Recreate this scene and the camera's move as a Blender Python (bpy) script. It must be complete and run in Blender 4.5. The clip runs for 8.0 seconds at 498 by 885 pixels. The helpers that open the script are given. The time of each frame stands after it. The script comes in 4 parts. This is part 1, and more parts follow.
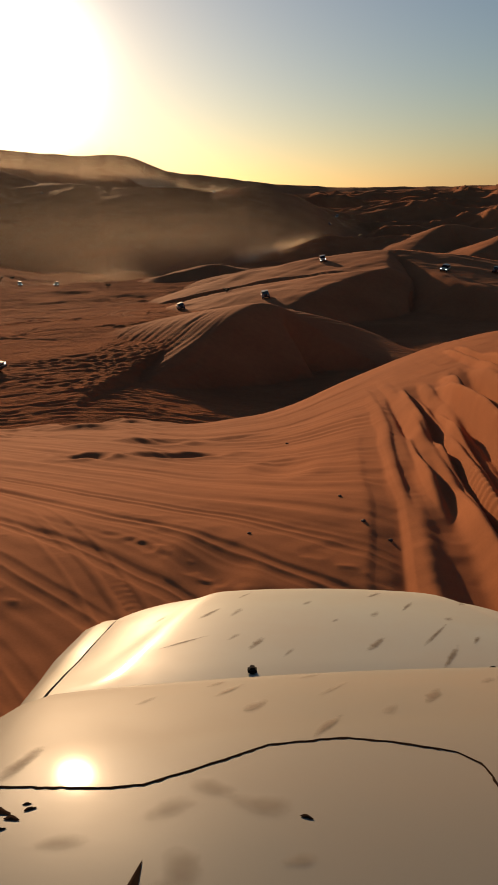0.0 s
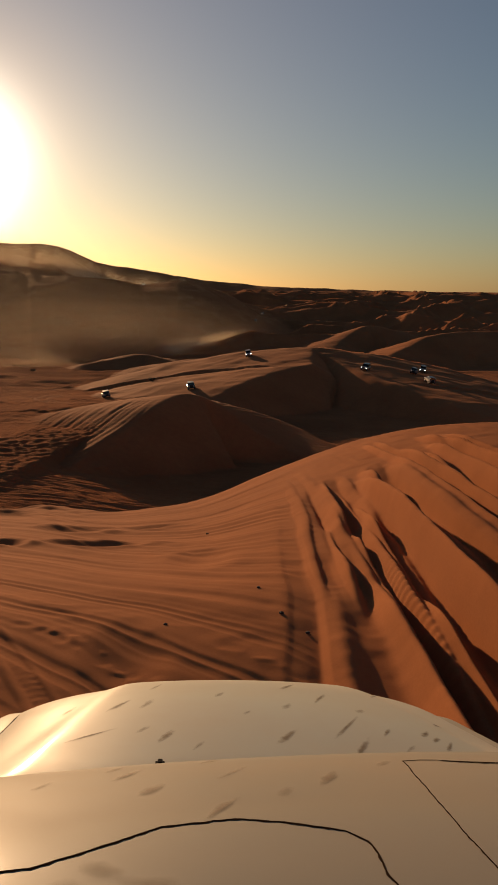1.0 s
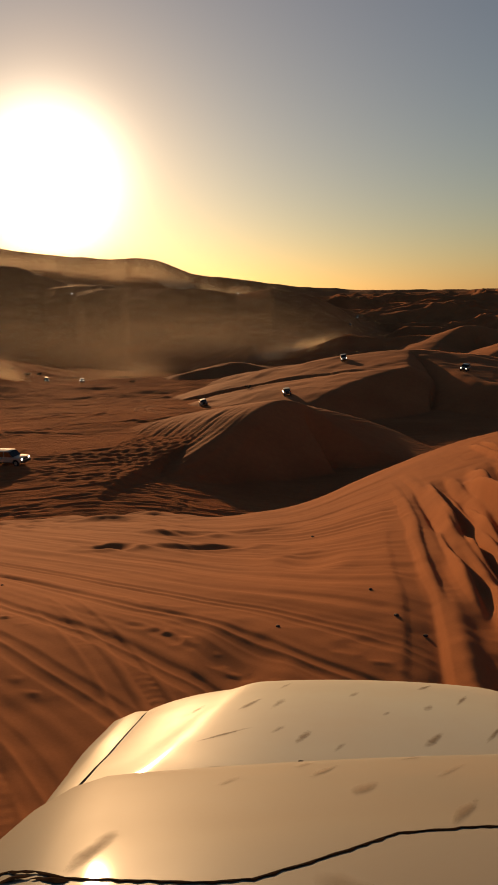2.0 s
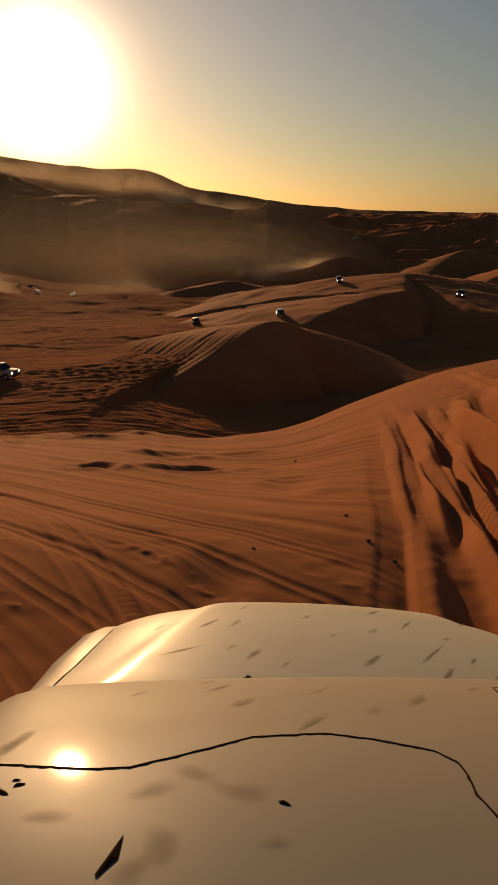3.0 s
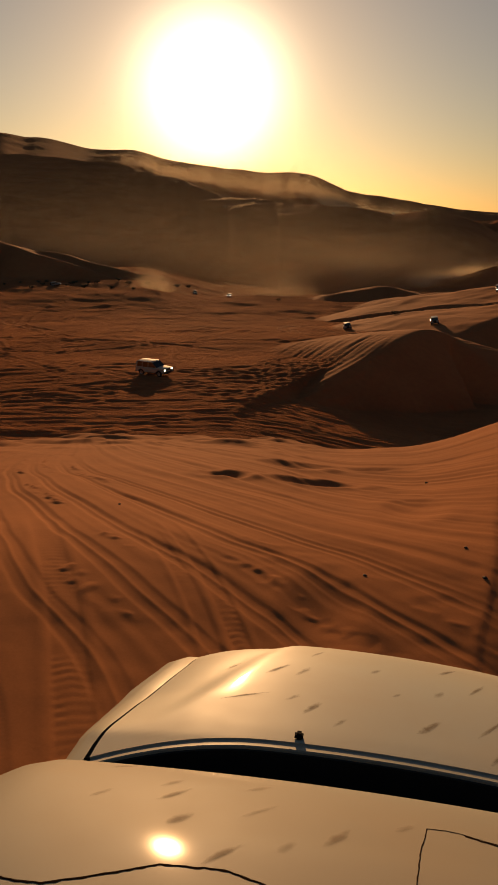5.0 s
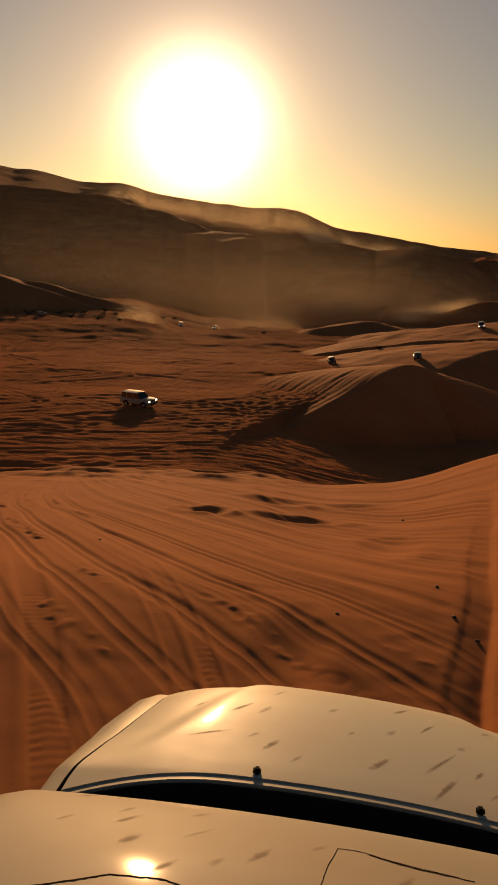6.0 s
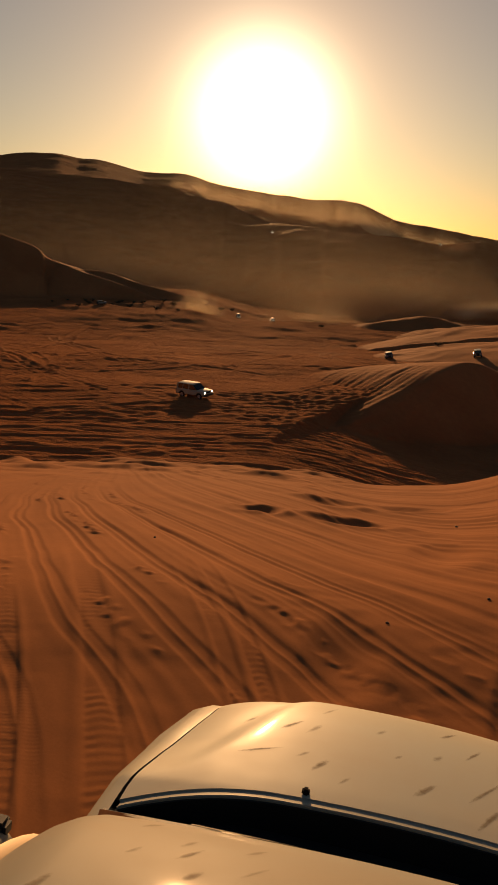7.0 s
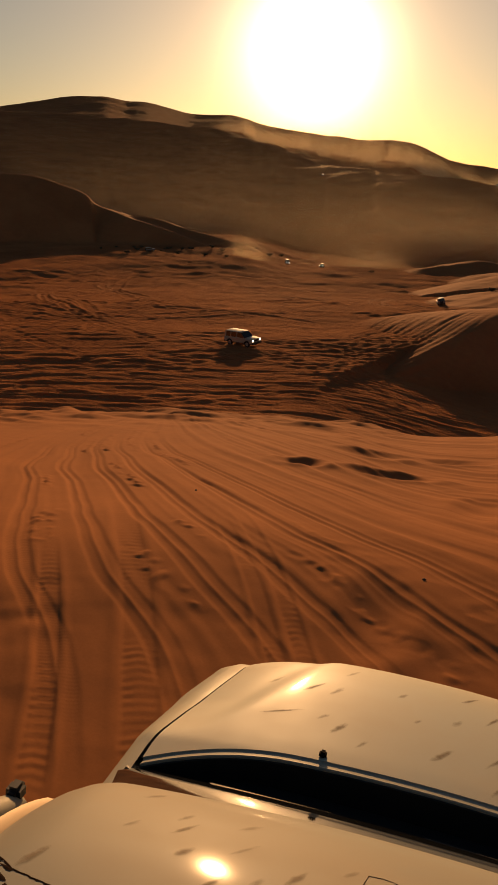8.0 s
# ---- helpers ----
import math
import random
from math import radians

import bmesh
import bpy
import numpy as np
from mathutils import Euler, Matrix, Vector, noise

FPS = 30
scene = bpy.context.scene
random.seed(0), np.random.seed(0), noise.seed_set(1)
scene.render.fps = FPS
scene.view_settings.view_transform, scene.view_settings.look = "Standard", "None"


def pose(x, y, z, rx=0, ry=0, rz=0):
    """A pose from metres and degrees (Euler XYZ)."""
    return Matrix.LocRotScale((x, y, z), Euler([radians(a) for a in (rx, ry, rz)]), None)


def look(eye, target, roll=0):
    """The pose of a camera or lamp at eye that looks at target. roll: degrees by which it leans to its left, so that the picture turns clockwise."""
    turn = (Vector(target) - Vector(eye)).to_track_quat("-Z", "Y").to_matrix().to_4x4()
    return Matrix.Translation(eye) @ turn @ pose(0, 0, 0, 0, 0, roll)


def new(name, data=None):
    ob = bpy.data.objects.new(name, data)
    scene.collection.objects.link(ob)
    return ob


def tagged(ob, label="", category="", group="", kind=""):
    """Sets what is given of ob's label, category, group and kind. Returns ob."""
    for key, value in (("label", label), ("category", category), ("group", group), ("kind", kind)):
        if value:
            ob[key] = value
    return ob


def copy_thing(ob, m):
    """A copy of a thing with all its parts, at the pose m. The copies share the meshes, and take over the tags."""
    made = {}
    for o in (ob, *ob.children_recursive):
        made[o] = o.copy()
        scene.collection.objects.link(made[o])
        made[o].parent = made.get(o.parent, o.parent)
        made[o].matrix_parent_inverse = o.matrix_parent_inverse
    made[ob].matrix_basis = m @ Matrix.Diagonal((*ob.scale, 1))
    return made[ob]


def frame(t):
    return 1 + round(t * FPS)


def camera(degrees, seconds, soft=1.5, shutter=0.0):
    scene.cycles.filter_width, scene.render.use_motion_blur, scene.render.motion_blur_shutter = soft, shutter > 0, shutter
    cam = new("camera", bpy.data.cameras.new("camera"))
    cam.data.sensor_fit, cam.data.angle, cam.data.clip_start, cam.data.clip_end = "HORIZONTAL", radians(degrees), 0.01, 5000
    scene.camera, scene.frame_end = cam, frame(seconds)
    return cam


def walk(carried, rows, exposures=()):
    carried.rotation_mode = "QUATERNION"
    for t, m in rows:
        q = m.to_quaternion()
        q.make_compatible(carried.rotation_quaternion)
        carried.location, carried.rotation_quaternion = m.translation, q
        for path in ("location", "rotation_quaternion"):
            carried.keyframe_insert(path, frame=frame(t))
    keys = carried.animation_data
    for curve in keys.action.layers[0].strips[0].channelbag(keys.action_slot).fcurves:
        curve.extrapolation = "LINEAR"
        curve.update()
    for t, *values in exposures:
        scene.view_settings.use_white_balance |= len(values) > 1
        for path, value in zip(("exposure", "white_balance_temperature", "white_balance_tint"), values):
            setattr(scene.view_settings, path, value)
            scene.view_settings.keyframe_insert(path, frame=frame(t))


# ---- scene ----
cam = camera(34.0, 8.0, soft=1.5)
walk(cam, [
    (0.0, pose(0.103, -1.748, 2.388, 72.89, 2.07, 10.06)),
    (0.5, pose(0.102, -1.804, 2.377, 75.90, -1.54, 6.63)),
    (1.0, pose(0.125, -1.779, 2.389, 79.19, -0.67, 5.16)),
    (1.5, pose(0.022, -1.802, 2.387, 82.99, 1.30, 8.18)),
    (1.7, pose(0.012, -1.615, 2.272, 82.23, 2.58, 10.45)),
    (2.8, pose(0.054, -1.970, 2.450, 74.23, -0.04, 12.98)),
    (3.0, pose(0.119, -1.775, 2.382, 74.10, -0.02, 11.39)),
    (3.5, pose(0.202, -1.681, 2.417, 74.92, 0.61, 9.64)),
    (4.0, pose(0.252, -1.628, 2.431, 78.01, -0.16, 15.92)),
    (4.5, pose(0.311, -1.771, 2.519, 73.98, -1.54, 19.90)),
    (5.0, pose(0.327, -1.759, 2.564, 74.27, -0.68, 22.11)),
    (5.2, pose(0.458, -1.815, 2.608, 76.21, 0.06, 20.84)),
    (6.3, pose(0.422, -1.912, 2.711, 76.41, -2.68, 22.13)),
    (6.5, pose(0.382, -1.921, 2.738, 76.25, -2.93, 23.33)),
    (7.0, pose(0.444, -1.969, 2.826, 75.84, -2.45, 25.29)),
    (7.5, pose(0.455, -1.997, 2.879, 74.44, -2.37, 27.40)),
    (8.0, pose(0.517, -1.923, 2.903, 72.04, -1.69, 28.62)),
], exposures=[(0.0, 0.35, 6000, 9), (0.6, 0.2, 6200, 10), (1.0, 0.1, 6600, 12), (1.5, 0.25, 7000, 12), (2.9, -0.1, 7400, 14), (4.0, 0.1, 7600, 14), (4.6, -0.1, 8000, 16), (8.0, 0.1, 8800, 18)])

# ---- light: a low evening sun in dusty air ----
SUN_BEARING, SUN_HEIGHT = -24.7, 7.8
sun_way = Vector((math.sin(radians(SUN_BEARING)) * math.cos(radians(SUN_HEIGHT)),
                  math.cos(radians(SUN_BEARING)) * math.cos(radians(SUN_HEIGHT)),
                  math.sin(radians(SUN_HEIGHT))))
sun = new("sun", bpy.data.lights.new("sun", "SUN"))
sun.data.energy, sun.data.angle, sun.data.color = 5.0, radians(0.6), (1.0, 0.61, 0.31)
sun.matrix_world = look(sun_way * 50, (0, 0, 0))

world = bpy.data.worlds.new("evening_sky")
scene.world = world
world.use_nodes = True
wn, wl = world.node_tree.nodes, world.node_tree.links
wn.clear()
sky = wn.new("ShaderNodeTexSky")
sky.sky_type, sky.sun_disc = "NISHITA", False
sky.sun_elevation, sky.sun_rotation = radians(SUN_HEIGHT), radians(SUN_BEARING)
sky.air_density, sky.dust_density, sky.ozone_density, sky.altitude = 1.1, 0.6, 2.6, 300
sky_back = wn.new("ShaderNodeBackground")
sky_back.inputs["Strength"].default_value = 0.050
wl.new(sky.outputs[0], sky_back.inputs["Color"])
# the glare of the sun in the dust: falls off with the angle from the sun
ways = wn.new("ShaderNodeTexCoord")
toward = wn.new("ShaderNodeVectorMath")
toward.operation = "DOT_PRODUCT"
toward.inputs[1].default_value = sun_way
wl.new(ways.outputs["Generated"], toward.inputs[0])


def glare(power, gain, colour, base):
    lift = wn.new("ShaderNodeMath")
    lift.operation = "MAXIMUM"
    lift.inputs[1].default_value = 0.0
    wl.new(toward.outputs["Value"], lift.inputs[0])
    fall = wn.new("ShaderNodeMath")
    fall.operation = "POWER"
    fall.inputs[1].default_value = power
    wl.new(lift.outputs[0], fall.inputs[0])
    times = wn.new("ShaderNodeMath")
    times.operation = "MULTIPLY"
    times.inputs[1].default_value = gain
    wl.new(fall.outputs[0], times.inputs[0])
    back = wn.new("ShaderNodeBackground")
    back.inputs["Color"].default_value = (*colour, 1)
    wl.new(times.outputs[0], back.inputs["Strength"])
    both = wn.new("ShaderNodeAddShader")
    wl.new(base.outputs[0], both.inputs[0])
    wl.new(back.outputs[0], both.inputs[1])
    return both


air = glare(540, 3.4, (1.0, 0.93, 0.75), sky_back)
air = glare(130, 0.38, (1.0, 0.52, 0.19), air)
air = glare(6, 0.10, (1.0, 0.57, 0.41), air)
wout = wn.new("ShaderNodeOutputWorld")
wl.new(air.outputs[0], wout.inputs["Surface"])


# ---- materials ----
def material(name, colour, rough=0.6, metal=0.0):
    m = bpy.data.materials.new(name)
    m.use_nodes = True
    b = m.node_tree.nodes["Principled BSDF"]
    b.inputs["Base Color"].default_value = (*colour, 1)
    b.inputs["Roughness"].default_value = rough
    b.inputs["Metallic"].default_value = metal
    return m


def node(m, kind, **values):
    n = m.node_tree.nodes.new(kind)
    for key, v in values.items():
        n.inputs[key].default_value = v
    return n


def link(m, a, b):
    m.node_tree.links.new(a, b)


def mixed(m, factor, low, high):
    """A colour ramp from low to high over a factor socket."""
    r = m.node_tree.nodes.new("ShaderNodeValToRGB")
    r.color_ramp.elements[0].position, r.color_ramp.elements[0].color = low[0], (*low[1], 1)
    r.color_ramp.elements[1].position, r.color_ramp.elements[1].color = high[0], (*high[1], 1)
    link(m, factor, r.inputs["Fac"])
    return r.outputs["Color"]


def sand_material():
    m = material("red_sand", (0.45, 0.19, 0.07), 0.95)
    bsdf = m.node_tree.nodes["Principled BSDF"]
    bsdf.inputs["Specular IOR Level"].default_value = 0.012
    where = node(m, "ShaderNodeTexCoord").outputs["Object"]
    broad = node(m, "ShaderNodeTexNoise", Scale=0.045, Detail=5.0, Roughness=0.6)
    mid = node(m, "ShaderNodeTexNoise", Scale=1.1, Detail=6.0, Roughness=0.65)
    fine = node(m, "ShaderNodeTexNoise", Scale=45.0, Detail=4.0, Roughness=0.7)
    for n in (broad, mid, fine):
        link(m, where, n.inputs["Vector"])
    a = mixed(m, broad.outputs["Fac"], (0.35, (0.340, 0.131, 0.056)), (0.65, (0.420, 0.163, 0.069)))
    b = mixed(m, mid.outputs["Fac"], (0.3, (0.90, 0.90, 0.91)), (0.7, (1.06, 1.04, 1.0)))
    c = mixed(m, fine.outputs["Fac"], (0.3, (0.93, 0.93, 0.93)), (0.7, (1.05, 1.05, 1.05)))
    # the flat valley floor is coarser; its dimmed sunlight is put in as browner sand
    dim_mask = m.node_tree.nodes.new("ShaderNodeAttribute")
    dim_mask.attribute_name = "dim_sand"
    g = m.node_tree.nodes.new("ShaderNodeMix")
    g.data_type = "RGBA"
    link(m, dim_mask.outputs["Fac"], g.inputs["Factor"])
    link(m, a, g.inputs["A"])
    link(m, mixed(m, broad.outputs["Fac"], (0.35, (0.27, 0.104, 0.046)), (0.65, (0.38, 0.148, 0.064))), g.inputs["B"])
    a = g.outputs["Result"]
    sheen = node(m, "ShaderNodeMapRange")
    sheen.inputs["To Min"].default_value, sheen.inputs["To Max"].default_value = 0.011, 0.001
    link(m, dim_mask.outputs["Fac"], sheen.inputs["Value"])
    link(m, sheen.outputs["Result"], bsdf.inputs["Specular IOR Level"])
    p = m.node_tree.nodes.new("ShaderNodeMix")
    p.data_type, p.blend_type = "RGBA", "MULTIPLY"
    p.inputs["Factor"].default_value = 1.0
    link(m, a, p.inputs["A"]); link(m, b, p.inputs["B"])
    q = m.node_tree.nodes.new("ShaderNodeMix")
    q.data_type, q.blend_type = "RGBA", "MULTIPLY"
    q.inputs["Factor"].default_value = 1.0
    link(m, p.outputs["Result"], q.inputs["A"]); link(m, c, q.inputs["B"])
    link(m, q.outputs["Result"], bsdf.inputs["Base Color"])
    bump1 = node(m, "ShaderNodeBump", Strength=0.25, Distance=0.018)
    bump2 = node(m, "ShaderNodeBump", Strength=0.16, Distance=0.004)
    link(m, mid.outputs["Fac"], bump1.inputs["Height"])
    link(m, fine.outputs["Fac"], bump2.inputs["Height"])
    link(m, bump1.outputs["Normal"], bump2.inputs["Normal"])
    # scuffed, trodden relief of the valley floor
    stretch = node(m, "ShaderNodeMapping")
    stretch.inputs["Scale"].default_value = (0.45, 1.0, 1.0)
    link(m, where, stretch.inputs["Vector"])
    scuff = node(m, "ShaderNodeTexNoise", Scale=1.6, Detail=5.0, Roughness=0.68)
    link(m, stretch.outputs["Vector"], scuff.inputs["Vector"])
    rough_far = node(m, "ShaderNodeMath")
    rough_far.operation = "MULTIPLY"
    link(m, scuff.outputs["Fac"], rough_far.inputs[0])
    link(m, dim_mask.outputs["Fac"], rough_far.inputs[1])
    bump4 = node(m, "ShaderNodeBump", Strength=0.8, Distance=0.35)
    link(m, rough_far.outputs[0], bump4.inputs["Height"])
    link(m, bump2.outputs["Normal"], bump4.inputs["Normal"])
    # tyre prints: short bars across the lanes, round the two places where cars drop over the edge
    lanes = m.node_tree.nodes.new("ShaderNodeAttribute")
    lanes.attribute_name = "tread"
    away = node(m, "ShaderNodeVectorMath")
    away.operation = "DISTANCE"
    away.inputs[1].default_value = (-11.5, 15.5, 0.0)
    link(m, where, away.inputs[0])
    bars = node(m, "ShaderNodeMath")
    bars.operation = "MULTIPLY"
    bars.inputs[1].default_value = 165.0
    link(m, away.outputs["Value"], bars.inputs[0])
    wave = node(m, "ShaderNodeMath")
    wave.operation = "SINE"
    link(m, bars.outputs[0], wave.inputs[0])
    press = node(m, "ShaderNodeMath")
    press.operation = "MULTIPLY"
    link(m, wave.outputs[0], press.inputs[0])
    link(m, lanes.outputs["Fac"], press.inputs[1])
    bump3 = node(m, "ShaderNodeBump", Strength=0.45, Distance=0.002)
    link(m, press.outputs[0], bump3.inputs["Height"])
    link(m, bump4.outputs["Normal"], bump3.inputs["Normal"])
    link(m, bump3.outputs["Normal"], bsdf.inputs["Normal"])
    return m


def paint_material(name, colour):
    """Dusty car paint: clear gloss, broken by a film of sand dust."""
    m = material(name, colour, 0.5)
    bsdf = m.node_tree.nodes["Principled BSDF"]
    where = node(m, "ShaderNodeTexCoord").outputs["Object"]
    cloud = node(m, "ShaderNodeTexNoise", Scale=2.2, Detail=6.0, Roughness=0.6)
    grain = node(m, "ShaderNodeTexNoise", Scale=160.0, Detail=3.0, Roughness=0.7)
    link(m, where, cloud.inputs["Vector"]); link(m, where, grain.inputs["Vector"])
    dust = tuple(c * 0.80 + d * 0.20 for c, d in zip(colour, (0.5, 0.30, 0.15)))
    link(m, mixed(m, cloud.outputs["Fac"], (0.35, colour), (0.75, dust)), bsdf.inputs["Base Color"])
    rough = node(m, "ShaderNodeMapRange")
    rough.inputs["From Min"].default_value, rough.inputs["From Max"].default_value = 0.3, 0.7
    rough.inputs["To Min"].default_value, rough.inputs["To Max"].default_value = 0.42, 0.58
    link(m, cloud.outputs["Fac"], rough.inputs["Value"])
    link(m, rough.outputs["Result"], bsdf.inputs["Roughness"])
    bump = node(m, "ShaderNodeBump", Strength=0.05, Distance=0.001)
    link(m, grain.outputs["Fac"], bump.inputs["Height"])
    link(m, bump.outputs["Normal"], bsdf.inputs["Normal"])
    bsdf.inputs["Specular IOR Level"].default_value = 0.035
    bsdf.inputs["Coat Weight"].default_value = 0.2
    bsdf.inputs["Coat Roughness"].default_value = 0.085
    return m


SAND = sand_material()
# bonnet: car's own white, brightened so the colour carries a fuller sunlight
LIT_BONNET_WHITE = paint_material("dusty_sunlit_bonnet_paint", (0.54, 0.55, 0.468))
LIT_BONNET_WHITE.node_tree.nodes["Principled BSDF"].inputs["Coat Weight"].default_value = 0.13
# roof: the same white paint, darkened to put its shade into the colour
SHADED_ROOF_WHITE = paint_material("dusty_shaded_roof_paint", (0.265, 0.272, 0.240))
SHADED_ROOF_WHITE.node_tree.nodes["Principled BSDF"].inputs["Coat Weight"].default_value = 0.10
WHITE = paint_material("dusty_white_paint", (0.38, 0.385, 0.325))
SILVER = paint_material("dusty_grey_paint", (0.30, 0.29, 0.28))
GLASS = material("dark_tinted_glass", (0.008, 0.009, 0.010), 0.06)
RUBBER = material("black_rubber", (0.015, 0.015, 0.015), 0.75)
PLASTIC = material("black_plastic", (0.02, 0.02, 0.022), 0.45)
STEEL = material("grey_alloy", (0.45, 0.45, 0.45), 0.35, 0.9)
LAMP = material("lamp_lens", (0.75, 0.75, 0.72), 0.12)
LAMP_ON = material("headlamp_switched_on", (0.8, 0.8, 0.78), 0.2)
LAMP_ON.node_tree.nodes["Principled BSDF"].inputs["Emission Color"].default_value = (1.0, 0.93, 0.8, 1)
LAMP_ON.node_tree.nodes["Principled BSDF"].inputs["Emission Strength"].default_value = 4.0
RED_LENS = material("red_lens", (0.35, 0.02, 0.015), 0.2)
CHANNEL = material("dusty_metal_channel", (0.34, 0.25, 0.16), 0.55, 0.3)
TAR = material("dark_cracked_paint", (0.030, 0.019, 0.013), 1.0)
TAR.node_tree.nodes["Principled BSDF"].inputs["Specular IOR Level"].default_value = 0.0
JET = material("matt_black_plastic", (0.012, 0.012, 0.013), 0.9)
JET.node_tree.nodes["Principled BSDF"].inputs["Specular IOR Level"].default_value = 0.05
LEAF = material("dusty_shrub_leaf", (0.070, 0.060, 0.030), 0.8)
TWIG = material("dry_twig", (0.09, 0.06, 0.035), 0.85)
STONE = material("dark_stone", (0.06, 0.035, 0.025), 0.85)

# ---- the ground: one sheet of dunes, out to the horizon ----
EX, EY = 0.25, -1.9          # the crest on which the car stands
CAR = pose(0, 0, 0, -3.29, 4.26, 13.31)
SLOPE = CAR.to_3x3() @ Vector((0, 0, 1))


def hashed(i, j, seed):
    h = (i * 374761393 + j * 668265263 + seed * 974634777) & 0xFFFFFFFF
    h = ((h ^ (h >> 13)) * 1274126177) & 0xFFFFFFFF
    return ((h ^ (h >> 16)) & 0xFFFF) / 65535.0


def vnoise(x, y, seed=0):
    i, j = np.floor(x).astype(np.int64), np.floor(y).astype(np.int64)
    u, v = x - i, y - j
    u, v = u * u * (3 - 2 * u), v * v * (3 - 2 * v)
    a, b = hashed(i, j, seed), hashed(i + 1, j, seed)
    c, d = hashed(i, j + 1, seed), hashed(i + 1, j + 1, seed)
    return (a * (1 - u) + b * u) * (1 - v) + (c * (1 - u) + d * u) * v - 0.5


def fbm(x, y, seed, octaves=4):
    return sum(vnoise(x * 2 ** k, y * 2 ** k, seed + k) / 2 ** k for k in range(octaves))


def step(x, a, b):
    t = np.clip((x - a) / (b - a), 0, 1)
    return t * t * (3 - 2 * t)


def place(bearing, distance):
    return EX + distance * math.sin(radians(bearing)), EY + distance * math.cos(radians(bearing))


def spline(pts, n=5):
    """More points along a smooth line through the points given."""
    out = []
    p = [pts[0]] + list(pts) + [pts[-1]]
    for a, b, c, d in zip(p, p[1:], p[2:], p[3:]):
        for k in range(n):
            t = k / n
            out.append(tuple(0.5 * (2 * q1 + (q2 - q0) * t + (2 * q0 - 5 * q1 + 4 * q2 - q3) * t * t + (3 * q1 - q0 - 3 * q2 + q3) * t ** 3)
                             for q0, q1, q2, q3 in zip(a, b, c, d)))
    return out + [tuple(pts[-1])]


def dune(x, y, z, crest, lee, back, soft=0.4, curved=True, span=220.0, rough=(0.3, 8.0, 83)):
    """Raises z by a dune below its crest line (bearing, distance, height): a steep lee on the side towards the car, a long back behind."""
    pts = [(*place(b, d), h) for b, d, h in crest]
    if curved:
        pts = spline(pts)
    xs, ys = [p[0] for p in pts], [p[1] for p in pts]
    at = np.nonzero((x > min(xs) - span) & (x < max(xs) + span) & (y > min(ys) - span) & (y < max(ys) + span))
    if len(at[0]) == 0:
        return z
    px, py = x[at], y[at]
    near = np.full(px.shape, 1e9)
    out = np.full(px.shape, -1e3)
    last = len(pts) - 2
    for k, ((x0, y0, z0), (x1, y1, z1)) in enumerate(zip(pts, pts[1:])):
        dx, dy = x1 - x0, y1 - y0
        ll = dx * dx + dy * dy
        u = ((px - x0) * dx + (py - y0) * dy) / ll
        t = np.clip(u, 0, 1)
        ox, oy = px - x0 - t * dx, py - y0 - t * dy
        d = np.hypot(ox, oy)
        side = dx * oy - dy * ox          # below zero: the side towards the car
        run = np.sqrt(d * d + soft * soft) - soft
        face = 0.5 - 0.5 * np.clip(2.2 * side / (d * math.sqrt(ll) + 1e-4), -1, 1)
        h = z0 + t * (z1 - z0) - (back * (1 + run / 70) * (1 - face) + lee * face) * run
        if k == 0:
            h -= 0.25 * np.maximum(-u, 0) * math.sqrt(ll)
        if k == last:
            h -= 0.25 * np.maximum(u - 1, 0) * math.sqrt(ll)
        pick = d < near
        out = np.where(pick, h, out)
        near = np.where(pick, d, near)
    out += rough[0] * fbm(px / rough[1], py / rough[1], rough[2], 3)
    z = z.copy()
    z[at] = np.maximum(z[at], out)
    return z


EDGE = ((-180, 3.0), (-100, 1.0), (-75, -2.0), (-60, -2.65), (-43, -2.9), (-35, -3.05), (-27, -2.9), (-20, -3.15), (-15.5, -3.45), (-8.5, -3.15),
        (-5, -2.4), (0, -1.5), (5, -0.9), (10, -0.6), (20, -0.5), (60, 0.0), (120, 2.0), (180, 3.0))
FRONT = ((-90, 84), (-60, 86), (-46, 88), (-42, 90), (-36.5, 86), (-31, 72), (-28.4, 54), (-27, 48), (-25.5, 33), (-23.5, 21), (-20.5, 14), (-18.7, 12), (-15.4, 7.5), (-12.5, 4.5), (-10.1, 8), (-8.7, 4), (-5, 1), (-3.6, 0), (0, -5), (6, -13), (20, -13), (60, 3))
FRONT_AT = ((-90, 1400), (-46, 1400), (-36.5, 1380), (-31, 1300), (-26.8, 1150), (-23, 950), (-20, 850), (-16.8, 810), (-13.4, 780), (-10.4, 770), (-7.5, 760), (60, 760))
HILLS = ((-100, 46), (-60, 140), (-50, 158), (-45, 168), (-42.5, 190), (-40.2, 206), (-37.6, 211), (-37, 200), (-35.5, 201), (-34, 186), (-32.5, 171), (-31.2, 173), (-29.8, 175), (-28.7, 163), (-27.7, 148), (-25.3, 138), (-22.5, 122), (-21.1, 116), (-19.2, 119), (-17.6, 109), (-16.6, 87), (-14.9, 62), (-12.5, 50), (-10.3, 34), (-8, 20), (-5.1, 11), (-2, 4), (0.2, 1), (10, -8), (40, 3))


def table(bearing, rows):
    return np.interp(bearing, [r[0] for r in rows], [r[1] for r in rows])


